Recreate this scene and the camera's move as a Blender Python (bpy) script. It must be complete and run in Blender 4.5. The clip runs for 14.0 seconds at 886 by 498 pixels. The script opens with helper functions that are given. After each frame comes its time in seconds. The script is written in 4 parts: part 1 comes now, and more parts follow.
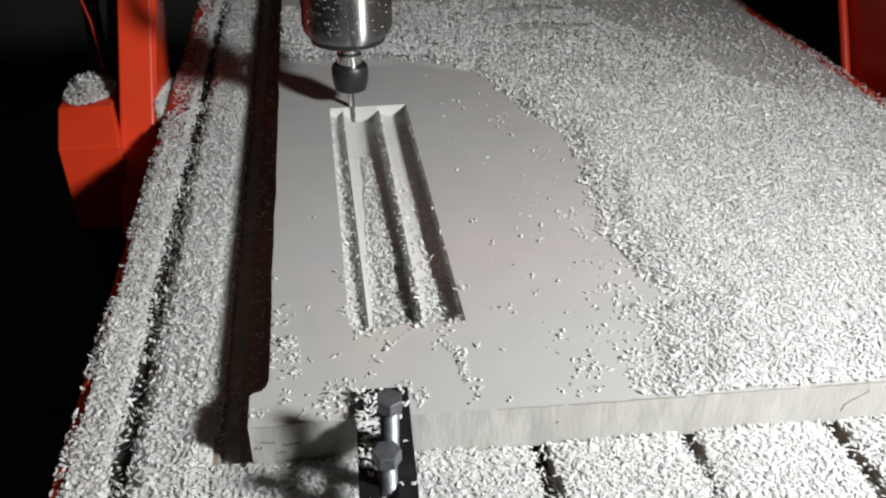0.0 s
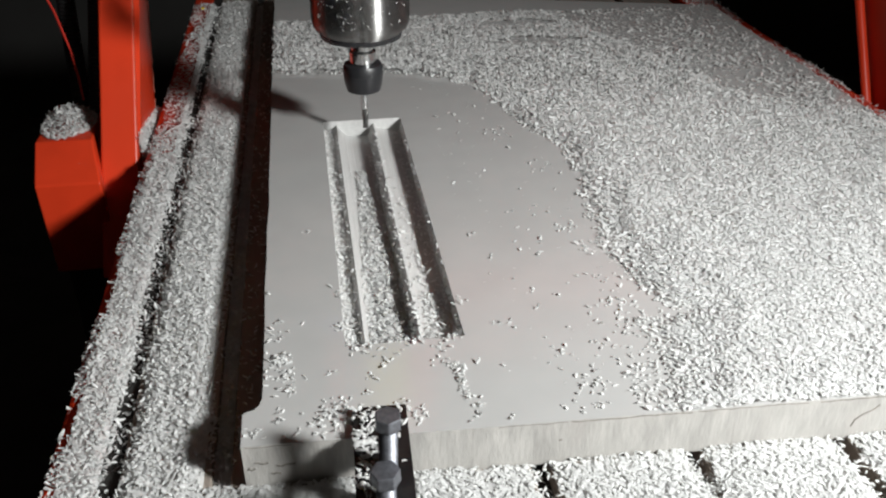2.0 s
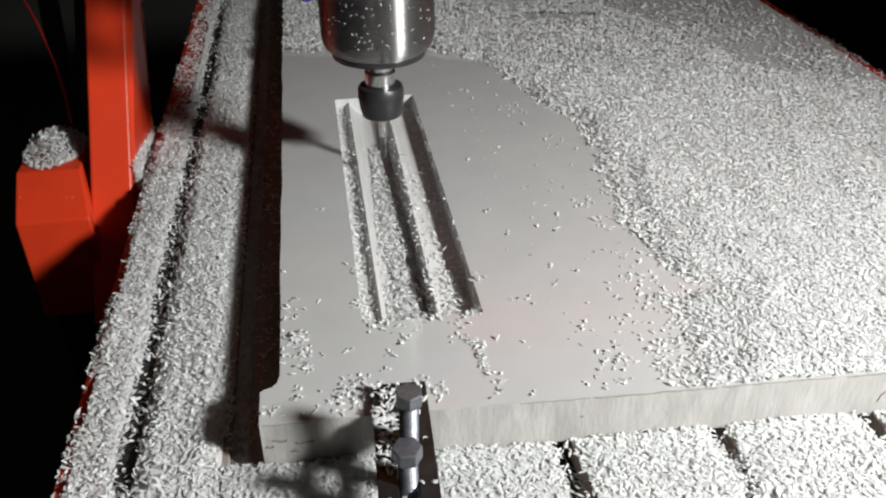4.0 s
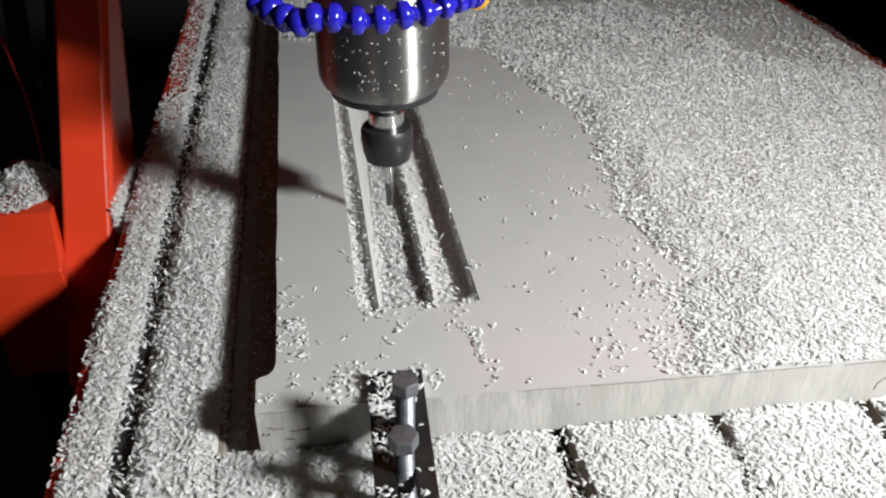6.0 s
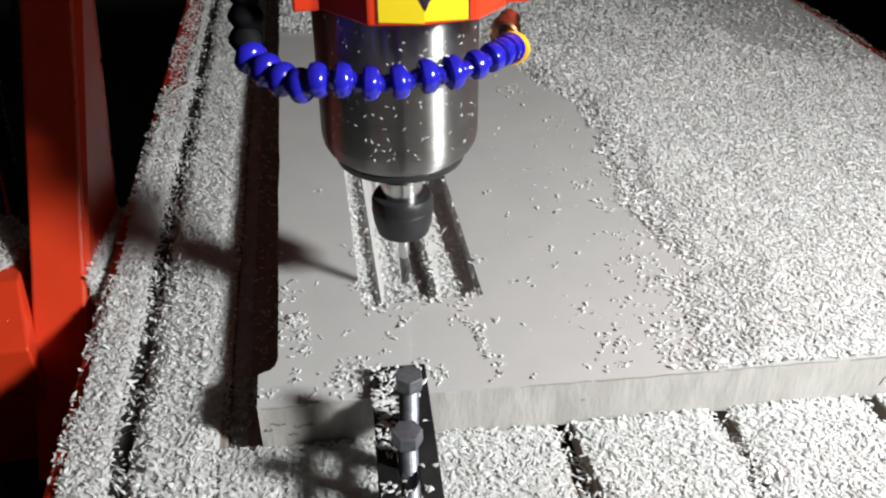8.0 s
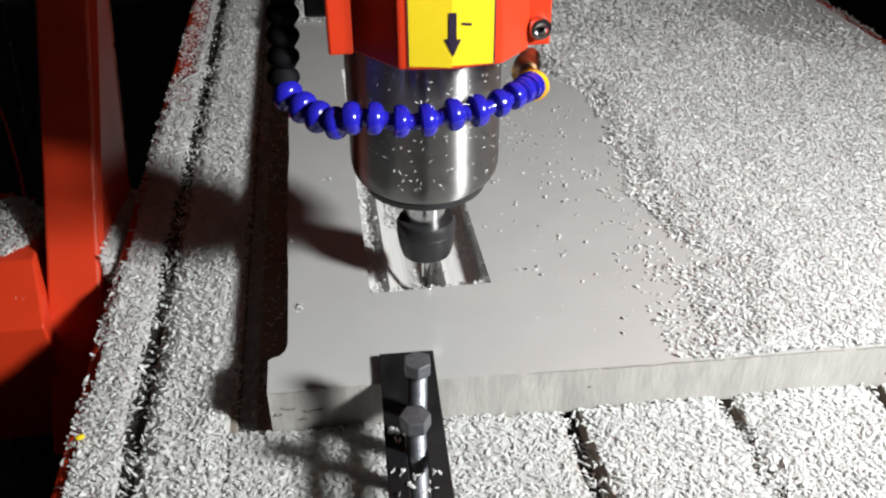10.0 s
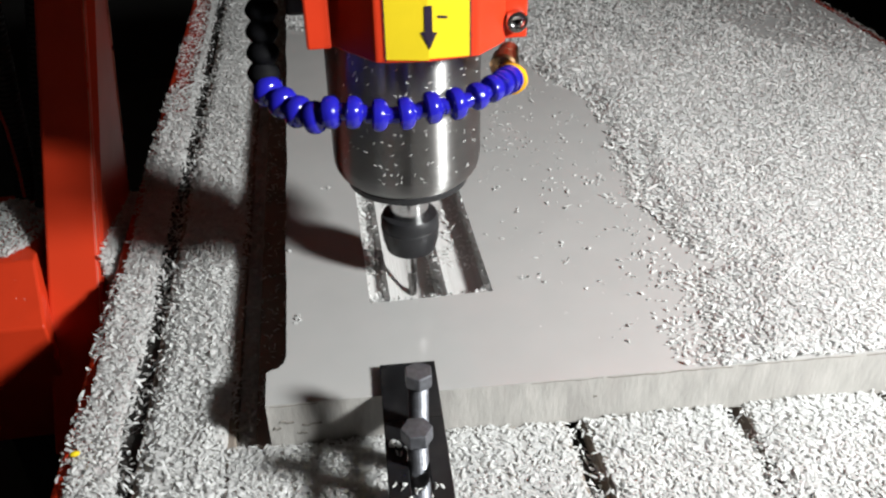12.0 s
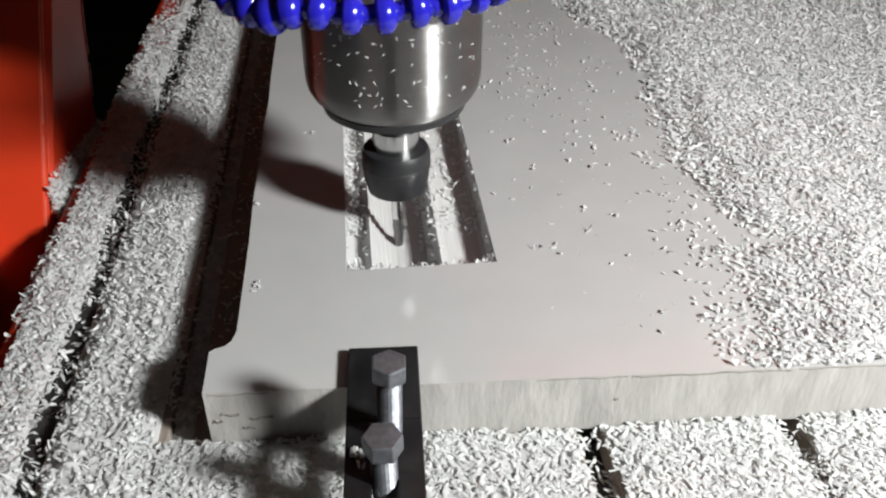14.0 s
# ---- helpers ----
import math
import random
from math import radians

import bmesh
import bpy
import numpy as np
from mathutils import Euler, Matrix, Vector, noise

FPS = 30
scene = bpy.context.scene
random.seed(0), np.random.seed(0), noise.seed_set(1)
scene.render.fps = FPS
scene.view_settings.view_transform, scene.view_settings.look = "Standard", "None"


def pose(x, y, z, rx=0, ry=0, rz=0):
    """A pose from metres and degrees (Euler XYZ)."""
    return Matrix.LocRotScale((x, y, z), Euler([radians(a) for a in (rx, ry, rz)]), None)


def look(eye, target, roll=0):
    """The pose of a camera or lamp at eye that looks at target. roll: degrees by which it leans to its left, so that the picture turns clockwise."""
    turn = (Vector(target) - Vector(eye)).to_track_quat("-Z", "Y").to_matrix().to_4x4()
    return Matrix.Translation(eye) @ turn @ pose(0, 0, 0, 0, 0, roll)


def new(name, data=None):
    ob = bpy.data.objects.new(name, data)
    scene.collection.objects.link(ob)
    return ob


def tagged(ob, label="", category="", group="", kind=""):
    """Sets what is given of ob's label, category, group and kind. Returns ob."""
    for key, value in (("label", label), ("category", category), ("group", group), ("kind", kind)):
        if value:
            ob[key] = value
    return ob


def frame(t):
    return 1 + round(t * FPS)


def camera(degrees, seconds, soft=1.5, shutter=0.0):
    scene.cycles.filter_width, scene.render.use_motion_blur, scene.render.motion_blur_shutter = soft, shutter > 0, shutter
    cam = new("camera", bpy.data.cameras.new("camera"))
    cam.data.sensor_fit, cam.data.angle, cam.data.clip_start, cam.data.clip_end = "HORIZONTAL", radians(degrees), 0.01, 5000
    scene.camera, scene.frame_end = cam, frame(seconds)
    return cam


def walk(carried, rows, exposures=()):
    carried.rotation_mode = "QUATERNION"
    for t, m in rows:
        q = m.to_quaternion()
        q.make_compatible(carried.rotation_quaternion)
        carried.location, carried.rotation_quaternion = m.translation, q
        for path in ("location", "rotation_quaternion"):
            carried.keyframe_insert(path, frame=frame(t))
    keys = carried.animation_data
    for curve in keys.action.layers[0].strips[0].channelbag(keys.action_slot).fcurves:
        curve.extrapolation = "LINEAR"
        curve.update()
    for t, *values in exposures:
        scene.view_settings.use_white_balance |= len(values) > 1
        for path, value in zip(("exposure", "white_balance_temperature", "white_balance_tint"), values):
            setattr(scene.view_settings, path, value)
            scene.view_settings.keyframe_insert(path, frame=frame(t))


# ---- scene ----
cam = camera(53.46, 14.0, soft=2.2, shutter=0.5)
PATH = [
    (0, (-0.01249, -0.03026, 0.33384), (0.23117, 1.64589, -0.72972), 0.04),
    (0.5, (-0.01208, -0.02524, 0.32960), (0.24500, 1.66243, -0.71237), 0.05),
    (1, (-0.01026, -0.02340, 0.32519), (0.24648, 1.66553, -0.71479), -0.10),
    (1.5, (-0.01135, -0.02278, 0.32483), (0.24864, 1.66890, -0.70988), -0.05),
    (2, (-0.01454, -0.01948, 0.32386), (0.25026, 1.67530, -0.70454), 0.05),
    (2.5, (-0.01808, -0.01602, 0.32114), (0.23619, 1.67315, -0.71907), -0.09),
    (3, (-0.02024, -0.01432, 0.31868), (0.22637, 1.67093, -0.72972), -0.35),
    (3.5, (-0.02047, -0.01446, 0.31697), (0.22456, 1.66754, -0.73699), -0.54),
    (6, (-0.01951, -0.01383, 0.31366), (0.22914, 1.65149, -0.76565), -0.45),
    (6.5, (-0.02012, -0.01666, 0.31372), (0.22657, 1.64793, -0.76715), -0.47),
    (7, (-0.02095, -0.01538, 0.31370), (0.22809, 1.64543, -0.77244), -0.36),
    (7.5, (-0.02063, -0.01114, 0.31331), (0.23066, 1.64706, -0.77628), -0.31),
    (8, (-0.02157, -0.00987, 0.31184), (0.22873, 1.64714, -0.77979), -0.35),
    (8.5, (-0.02272, -0.01044, 0.31036), (0.22172, 1.64243, -0.78886), -0.47),
    (8.7, (-0.02267, -0.01294, 0.30930), (0.21817, 1.64384, -0.78480), -0.52),
    (10.8, (-0.02305, -0.01474, 0.31359), (0.20653, 1.62970, -0.80137), -0.40),
    (11, (-0.02234, -0.01571, 0.31229), (0.20420, 1.63399, -0.79549), -0.68),
    (11.5, (-0.02214, -0.01625, 0.31113), (0.20482, 1.64604, -0.77758), -0.88),
    (12, (-0.02113, -0.00675, 0.30674), (0.20881, 1.65388, -0.78387), -1.11),
    (12.5, (-0.01542, 0.01405, 0.29005), (0.21165, 1.65416, -0.83176), -0.33),
    (13, (-0.00770, 0.03827, 0.27119), (0.20933, 1.65476, -0.88634), 0.78),
    (13.5, (0.00047, 0.05806, 0.25608), (0.18729, 1.67435, -0.90698), 0.69),
    (14, (0.00348, 0.06745, 0.25270), (0.17471, 1.69217, -0.90097), 0.20),
]
walk(cam, [(t, look(eye, target, roll)) for t, eye, target, roll in PATH])

# ---- world and light ----
world = bpy.data.worlds.new("dark_workshop")
scene.world = world
world.use_nodes = True
world.node_tree.nodes["Background"].inputs["Color"].default_value = (1.0, 0.81, 0.70, 1)
world.node_tree.nodes["Background"].inputs["Strength"].default_value = 0.035

LAMP = (0.66, -0.118, 0.507)
lamp_data = bpy.data.lights.new("work_light", "SPOT")
lamp_data.spot_size, lamp_data.spot_blend = math.radians(100), 1.0
lamp_data.shadow_soft_size, lamp_data.energy = 0.066, 79.0
lamp_data.color = (0.978, 1.0, 0.985)
lamp = new("work_light", lamp_data)
lamp.matrix_world = look(LAMP, (-0.15, 0.62, 0.0))
scene.view_settings.exposure = 0.0


# ---- materials ----
def material(name, base, rough=0.5, metal=0.0, vary=0.1, scale=60.0, bump=0.0, bump_scale=400.0, stretch=(1, 1, 1), spec=0.5, stain=0.0, stain_colour=(0.2, 0.17, 0.14), island=0.0, coat=0.0, rough_vary=0.1, through_light=0.0, brushed=0.0):
    m = bpy.data.materials.new(name)
    m.use_nodes = True
    nt = m.node_tree
    bsdf = nt.nodes["Principled BSDF"]
    bsdf.inputs["Metallic"].default_value = metal
    bsdf.inputs["Specular IOR Level"].default_value = spec
    bsdf.inputs["Coat Weight"].default_value = coat
    coord = nt.nodes.new("ShaderNodeTexCoord")
    mapping = nt.nodes.new("ShaderNodeMapping")
    mapping.inputs["Scale"].default_value = stretch
    nt.links.new(coord.outputs["Object"], mapping.inputs["Vector"])

    def noise_tex(sc, detail=6.0):
        n = nt.nodes.new("ShaderNodeTexNoise")
        n.inputs["Scale"].default_value, n.inputs["Detail"].default_value = sc, detail
        nt.links.new(mapping.outputs["Vector"], n.inputs["Vector"])
        return n.outputs["Fac"]

    def ranged(value, low, high):
        r = nt.nodes.new("ShaderNodeMapRange")
        r.inputs["From Min"].default_value, r.inputs["From Max"].default_value = 0.3, 0.7
        r.inputs["To Min"].default_value, r.inputs["To Max"].default_value = low, high
        nt.links.new(value, r.inputs["Value"])
        return r.outputs["Result"]

    def times(colour, factor):
        mix = nt.nodes.new("ShaderNodeMix")
        mix.data_type, mix.blend_type = "RGBA", "MULTIPLY"
        mix.inputs["Factor"].default_value = 1.0
        nt.links.new(colour, mix.inputs["A"])
        nt.links.new(factor, mix.inputs["B"])
        return mix.outputs["Result"]

    rgb = nt.nodes.new("ShaderNodeRGB")
    rgb.outputs[0].default_value = (*base, 1)
    colour = times(rgb.outputs[0], ranged(noise_tex(scale), 1 - vary, 1 + vary))
    colour = times(colour, ranged(noise_tex(scale * 0.12, 3.0), 1 - vary * 0.7, 1 + vary * 0.7))
    if island:
        geo = nt.nodes.new("ShaderNodeNewGeometry")
        r = nt.nodes.new("ShaderNodeMapRange")
        r.inputs["To Min"].default_value, r.inputs["To Max"].default_value = 1 - island, 1 + island * 0.35
        nt.links.new(geo.outputs["Random Per Island"], r.inputs["Value"])
        colour = times(colour, r.outputs["Result"])
    if stain:
        mix = nt.nodes.new("ShaderNodeMix")
        mix.data_type = "RGBA"
        r = nt.nodes.new("ShaderNodeMapRange")
        r.inputs["From Min"].default_value, r.inputs["From Max"].default_value = 0.55, 0.75
        r.inputs["To Max"].default_value = stain
        nt.links.new(noise_tex(scale * 0.5, 8.0), r.inputs["Value"])
        nt.links.new(r.outputs["Result"], mix.inputs["Factor"])
        nt.links.new(colour, mix.inputs["A"])
        mix.inputs["B"].default_value = (*stain_colour, 1)
        colour = mix.outputs["Result"]
    nt.links.new(colour, bsdf.inputs["Base Color"])
    nt.links.new(ranged(noise_tex(scale * 0.7), rough - rough_vary * rough, rough + rough_vary * rough), bsdf.inputs["Roughness"])
    if bump:
        b = nt.nodes.new("ShaderNodeBump")
        b.inputs["Strength"].default_value = bump
        b.inputs["Distance"].default_value = 0.0006
        nt.links.new(noise_tex(bump_scale), b.inputs["Height"])
        nt.links.new(b.outputs["Normal"], bsdf.inputs["Normal"])
    if brushed:
        around = nt.nodes.new("ShaderNodeTangent")
        around.direction_type, around.axis = "RADIAL", "Z"
        nt.links.new(around.outputs["Tangent"], bsdf.inputs["Tangent"])
        bsdf.inputs["Anisotropic"].default_value = brushed
        bsdf.inputs["Anisotropic Rotation"].default_value = 0.25
    if through_light:
        lit = nt.nodes.new("ShaderNodeBsdfTranslucent")
        nt.links.new(colour, lit.inputs["Color"])
        both = nt.nodes.new("ShaderNodeMixShader")
        both.inputs["Fac"].default_value = through_light
        nt.links.new(bsdf.outputs["BSDF"], both.inputs[1])
        nt.links.new(lit.outputs["BSDF"], both.inputs[2])
        nt.links.new(both.outputs["Shader"], nt.nodes["Material Output"].inputs["Surface"])
    return m


PVC = material("grey_plastic", (0.424, 0.42, 0.414), 0.115, vary=0.03, scale=28, bump=0.06, bump_scale=900, spec=0.45, stain=0.45, stain_colour=(0.45, 0.418, 0.408), rough_vary=0.25)
SAWN = material("sawn_plastic", (0.395, 0.380, 0.360), 0.66, vary=0.15, scale=130, bump=0.7, bump_scale=420, stretch=(1, 1, 0.3), stain=0.55, stain_colour=(0.33, 0.30, 0.285))
MILLED = material("milled_plastic", (0.52, 0.516, 0.508), 0.48, vary=0.08, scale=300, bump=0.35, bump_scale=900, stretch=(1, 0.06, 1))
CHIP = material("white_plastic_chips", (0.84, 0.842, 0.835), 0.6, vary=0.03, scale=120, island=0.12, spec=0.2, through_light=0.44)
RED = material("red_enamel", (0.58, 0.040, 0.012), 0.34, vary=0.07, scale=30, bump=0.08, bump_scale=260, stain=0.25, stain_colour=(0.25, 0.03, 0.015), spec=0.28)
STEEL = material("turned_steel", (0.34, 0.336, 0.33), 0.34, metal=1.0, vary=0.06, scale=60, bump=0.02, bump_scale=700, stretch=(0.05, 0.05, 3), rough_vary=0.15, brushed=1.0)
BRIGHT = material("ground_steel", (0.66, 0.66, 0.66), 0.2, metal=1.0, vary=0.05, scale=200)
BOLT = material("zinc_bolt_steel", (0.17, 0.175, 0.195), 0.48, metal=0.75, vary=0.2, scale=400, bump=0.15, bump_scale=900)
BLACK = material("black_oxide", (0.018, 0.018, 0.02), 0.42, vary=0.2, scale=150, spec=0.5, bump=0.06)
BAR = material("black_painted_bar", (0.010, 0.010, 0.011), 0.30, spec=0.3, vary=0.3, scale=120, stain=0.15, stain_colour=(0.08, 0.07, 0.06))
RUBBER = material("black_rubber", (0.015, 0.015, 0.016), 0.5, vary=0.2, scale=90)
BLUE = material("blue_hose_plastic", (0.015, 0.013, 0.34), 0.16, vary=0.06, scale=90, spec=0.6)
YELLOW = material("yellow_film", (0.76, 0.57, 0.018), 0.3, vary=0.03, scale=60)
ORANGE = material("yellow_hose_plastic", (0.85, 0.42, 0.01), 0.25, vary=0.05, scale=90)
INK = material("dark_ink", (0.02, 0.012, 0.03), 0.4, vary=0.05)
BRASS = material("tarnished_brass", (0.32, 0.19, 0.1), 0.3, metal=1.0, vary=0.2, scale=150)
ALU = material("table_aluminium", (0.30, 0.255, 0.22), 0.55, metal=0.3, vary=0.2, scale=70, stretch=(1, 0.1, 1), stain=0.5, stain_colour=(0.07, 0.055, 0.045))
DARK = material("dark_steel", (0.03, 0.028, 0.026), 0.55, vary=0.25, scale=15, bump=0.2, bump_scale=60)
FLOOR = material("dark_concrete", (0.028, 0.026, 0.024), 0.85, vary=0.3, scale=8, bump=0.3, bump_scale=40)
WALL = material("workshop_paint", (0.04, 0.038, 0.036), 0.85, vary=0.15, scale=4, bump=0.1, bump_scale=60)
WIRE = material("red_cable_sheath", (0.5, 0.03, 0.02), 0.4, vary=0.05)
RAIL = material("ground_rail_steel", (0.9, 0.9, 0.89), 0.09, metal=1.0, vary=0.08, scale=60)
GROOVE = material("grimy_groove", (0.20, 0.185, 0.165), 0.8, vary=0.3, scale=500)
WORN = material("worn_primer_edge", (0.52, 0.20, 0.14), 0.5, vary=0.35, scale=120)
# black hose, made darker and duller to carry the spindle head's shade
HOSE_SHADED = material("shaded_black_hose", (0.005, 0.005, 0.006), 0.7, vary=0.2, scale=90, spec=0.08)
CARBIDE = material("carbide", (0.20, 0.195, 0.19), 0.42, metal=1.0, vary=0.15, scale=300)


# ---- mesh helpers ----
def part(name, bm, mat, parent=None, label="", smooth=False, mats=None):
    me = bpy.data.meshes.new(name)
    bm.normal_update()
    bm.to_mesh(me)
    bm.free()
    for m in mats or [mat]:
        me.materials.append(m)
    if smooth:
        me.shade_smooth()
        me.set_sharp_from_angle(angle=radians(35))
    ob = new(name, me)
    ob.parent = parent
    if label:
        ob["label"] = label
    return ob


def box(bm, x0, y0, z0, x1, y1, z1, bevel=0.0):
    r = bmesh.ops.create_cube(bm, size=1.0, matrix=Matrix.LocRotScale(((x0 + x1) / 2, (y0 + y1) / 2, (z0 + z1) / 2), None, (x1 - x0, y1 - y0, z1 - z0)))
    if bevel:
        edges = {e for v in r["verts"] for e in v.link_edges}
        bmesh.ops.bevel(bm, geom=list(edges), offset=bevel, segments=2, affect="EDGES", profile=0.5)
    return bm


def lathe(bm, profile, segments=64, m=Matrix()):
    """A solid of revolution about z from (radius, height) pairs."""
    rings = []
    for r, z in profile:
        rings.append([bm.verts.new(m @ Vector((r * math.cos(a), r * math.sin(a), z))) for a in (2 * math.pi * k / segments for k in range(segments))])
    for a, b in zip(rings, rings[1:]):
        for k in range(segments):
            bm.faces.new((a[k], a[(k + 1) % segments], b[(k + 1) % segments], b[k]))
    bm.faces.new(rings[0][::-1])
    bm.faces.new(rings[-1])
    bmesh.ops.recalc_face_normals(bm, faces=bm.faces)
    return bm


def prism(bm, outline, z0, z1, bevel=0.0):
    low = [bm.verts.new((x, y, z0)) for x, y in outline]
    high = [bm.verts.new((x, y, z1)) for x, y in outline]
    faces = [bm.faces.new(low[::-1]), bm.faces.new(high)]
    for k in range(len(outline)):
        n = (k + 1) % len(outline)
        faces.append(bm.faces.new((low[k], low[n], high[n], high[k])))
    bmesh.ops.recalc_face_normals(bm, faces=faces)
    if bevel:
        edges = list({e for f in faces for e in f.edges})
        bmesh.ops.bevel(bm, geom=edges, offset=bevel, segments=2, affect="EDGES", profile=0.5)
    return bm


def tube(bm, points, radius, segments=10):
    rings = []
    pts = [Vector(p) for p in points]
    for k, p in enumerate(pts):
        d = (pts[min(k + 1, len(pts) - 1)] - pts[max(k - 1, 0)]).normalized()
        side = d.cross(Vector((0.3, 0.9, 0.31))).normalized()
        up = d.cross(side)
        rings.append([bm.verts.new(p + radius * (math.cos(a) * side + math.sin(a) * up)) for a in (2 * math.pi * n / segments for n in range(segments))])
    for a, b in zip(rings, rings[1:]):
        for n in range(segments):
            bm.faces.new((a[n], a[(n + 1) % segments], b[(n + 1) % segments], b[n]))
    bm.faces.new(rings[0][::-1])
    bm.faces.new(rings[-1])
    bmesh.ops.recalc_face_normals(bm, faces=bm.faces)
    return bm


def thing(name, label, category, group="", kind="", m=Matrix()):
    ob = new(name)
    ob.empty_display_size = 0.02
    ob.matrix_basis = m
    return tagged(ob, label, category, group, kind)


# ---- the room ----
def room():
    bm = box(bmesh.new(), -2.6, -2.2, -0.92, 2.6, 3.0, -0.85)
    tagged(part("floor", bm, FLOOR), "dark stained concrete workshop floor", "floor", kind="structure")
    for name, b in (("wall_north", (-2.7, 3.0, -0.92, 2.7, 3.1, 2.0)), ("wall_south", (-2.7, -2.3, -0.92, 2.7, -2.2, 2.0)), ("wall_west", (-2.7, -2.2, -0.92, -2.6, 3.0, 2.0)), ("wall_east", (2.6, -2.2, -0.92, 2.7, 3.0, 2.0))):
        tagged(part(name, box(bmesh.new(), *b), WALL), "dim painted workshop wall lost in the dark", "wall", kind="structure")


room()

# ---- machine table ----
TOP = -0.031          # top of the slotted table
Y0, Y1 = 0.02, 1.35   # its ends
SLOTS = [-0.0805, 0.007, 0.0945, 0.182, 0.2695, 0.357, 0.4445]


def machine_table():
    table = thing("machine_table", "slotted aluminium machine table with red side beams", "machine table")
    edges = [-0.1355] + [v for s in SLOTS for v in (s - 0.0052, s + 0.0052)] + [0.519]
    for a, b in zip(edges[::2], edges[1::2]):
        part("slat", box(bmesh.new(), a, Y0, TOP - 0.012, b, Y1, TOP, 0.0008), ALU, table)
    part("bed_plate", box(bmesh.new(), -0.1355, Y0, TOP - 0.05, 0.519, Y1, TOP - 0.0125), DARK, table)
    for x0, x1, top in ((-0.1768, -0.1492, TOP - 0.002), (0.5275, 0.575, TOP + 0.0055)):
        part("side_beam", box(bmesh.new(), x0, Y0, TOP - 0.11, x1, Y1, top, 0.0025), RED, table, "red enamelled steel beam")
    # added filler, coloured dark for the shade in the trench beside the beam
    part("gap_shade_strip", box(bmesh.new(), -0.1490, Y0, TOP - 0.03, -0.1357, Y1, TOP - 0.0028), DARK, table, "dark filler strip standing in for the shade in the gap beside the beam")
    part("underframe", box(bmesh.new(), -0.12, Y0 + 0.05, -0.85, 0.52, Y1 - 0.05, TOP - 0.051), DARK, table, "dark steel machine base")


machine_table()

# ---- plastic sheet with the milled pocket ----
PX0, PX1, PY0, PY1 = -0.0071, 0.0661, 0.410, 0.7615
SHEET_X0, SHEET_X1, SHEET_Y1 = -0.0557, 0.5205, 1.085


def front_edge(x):
    return 0.3297 - 0.037 * x


# cross-section of the pocket: millimetres from its left edge and depth
PROFILE = [(0, 0), (0.3, -6.5), (1.6, -8.0), (4.0, -9.2), (7.6, -9.6), (9.0, -9.4), (12.4, -3.8), (13.2, -4.4), (13.6, -6.8), (15.4, -7.6), (15.8, -9.6), (17.6, -10.4), (18.0, -12.2), (20.0, -13.0), (20.5, -14.6), (23.0, -15.6), (26.0, -16.2), (32.0, -16.4), (38.0, -16.2), (41.6, -15.6), (45.6, -5.2), (47.0, -4.2), (48.4, -5.0), (49.2, -8.2), (51.0, -9.0), (57.0, -10.8), (62.0, -11.6), (69.5, -11.8), (71.6, -11.0), (72.9, -2.0), (73.2, 0)]


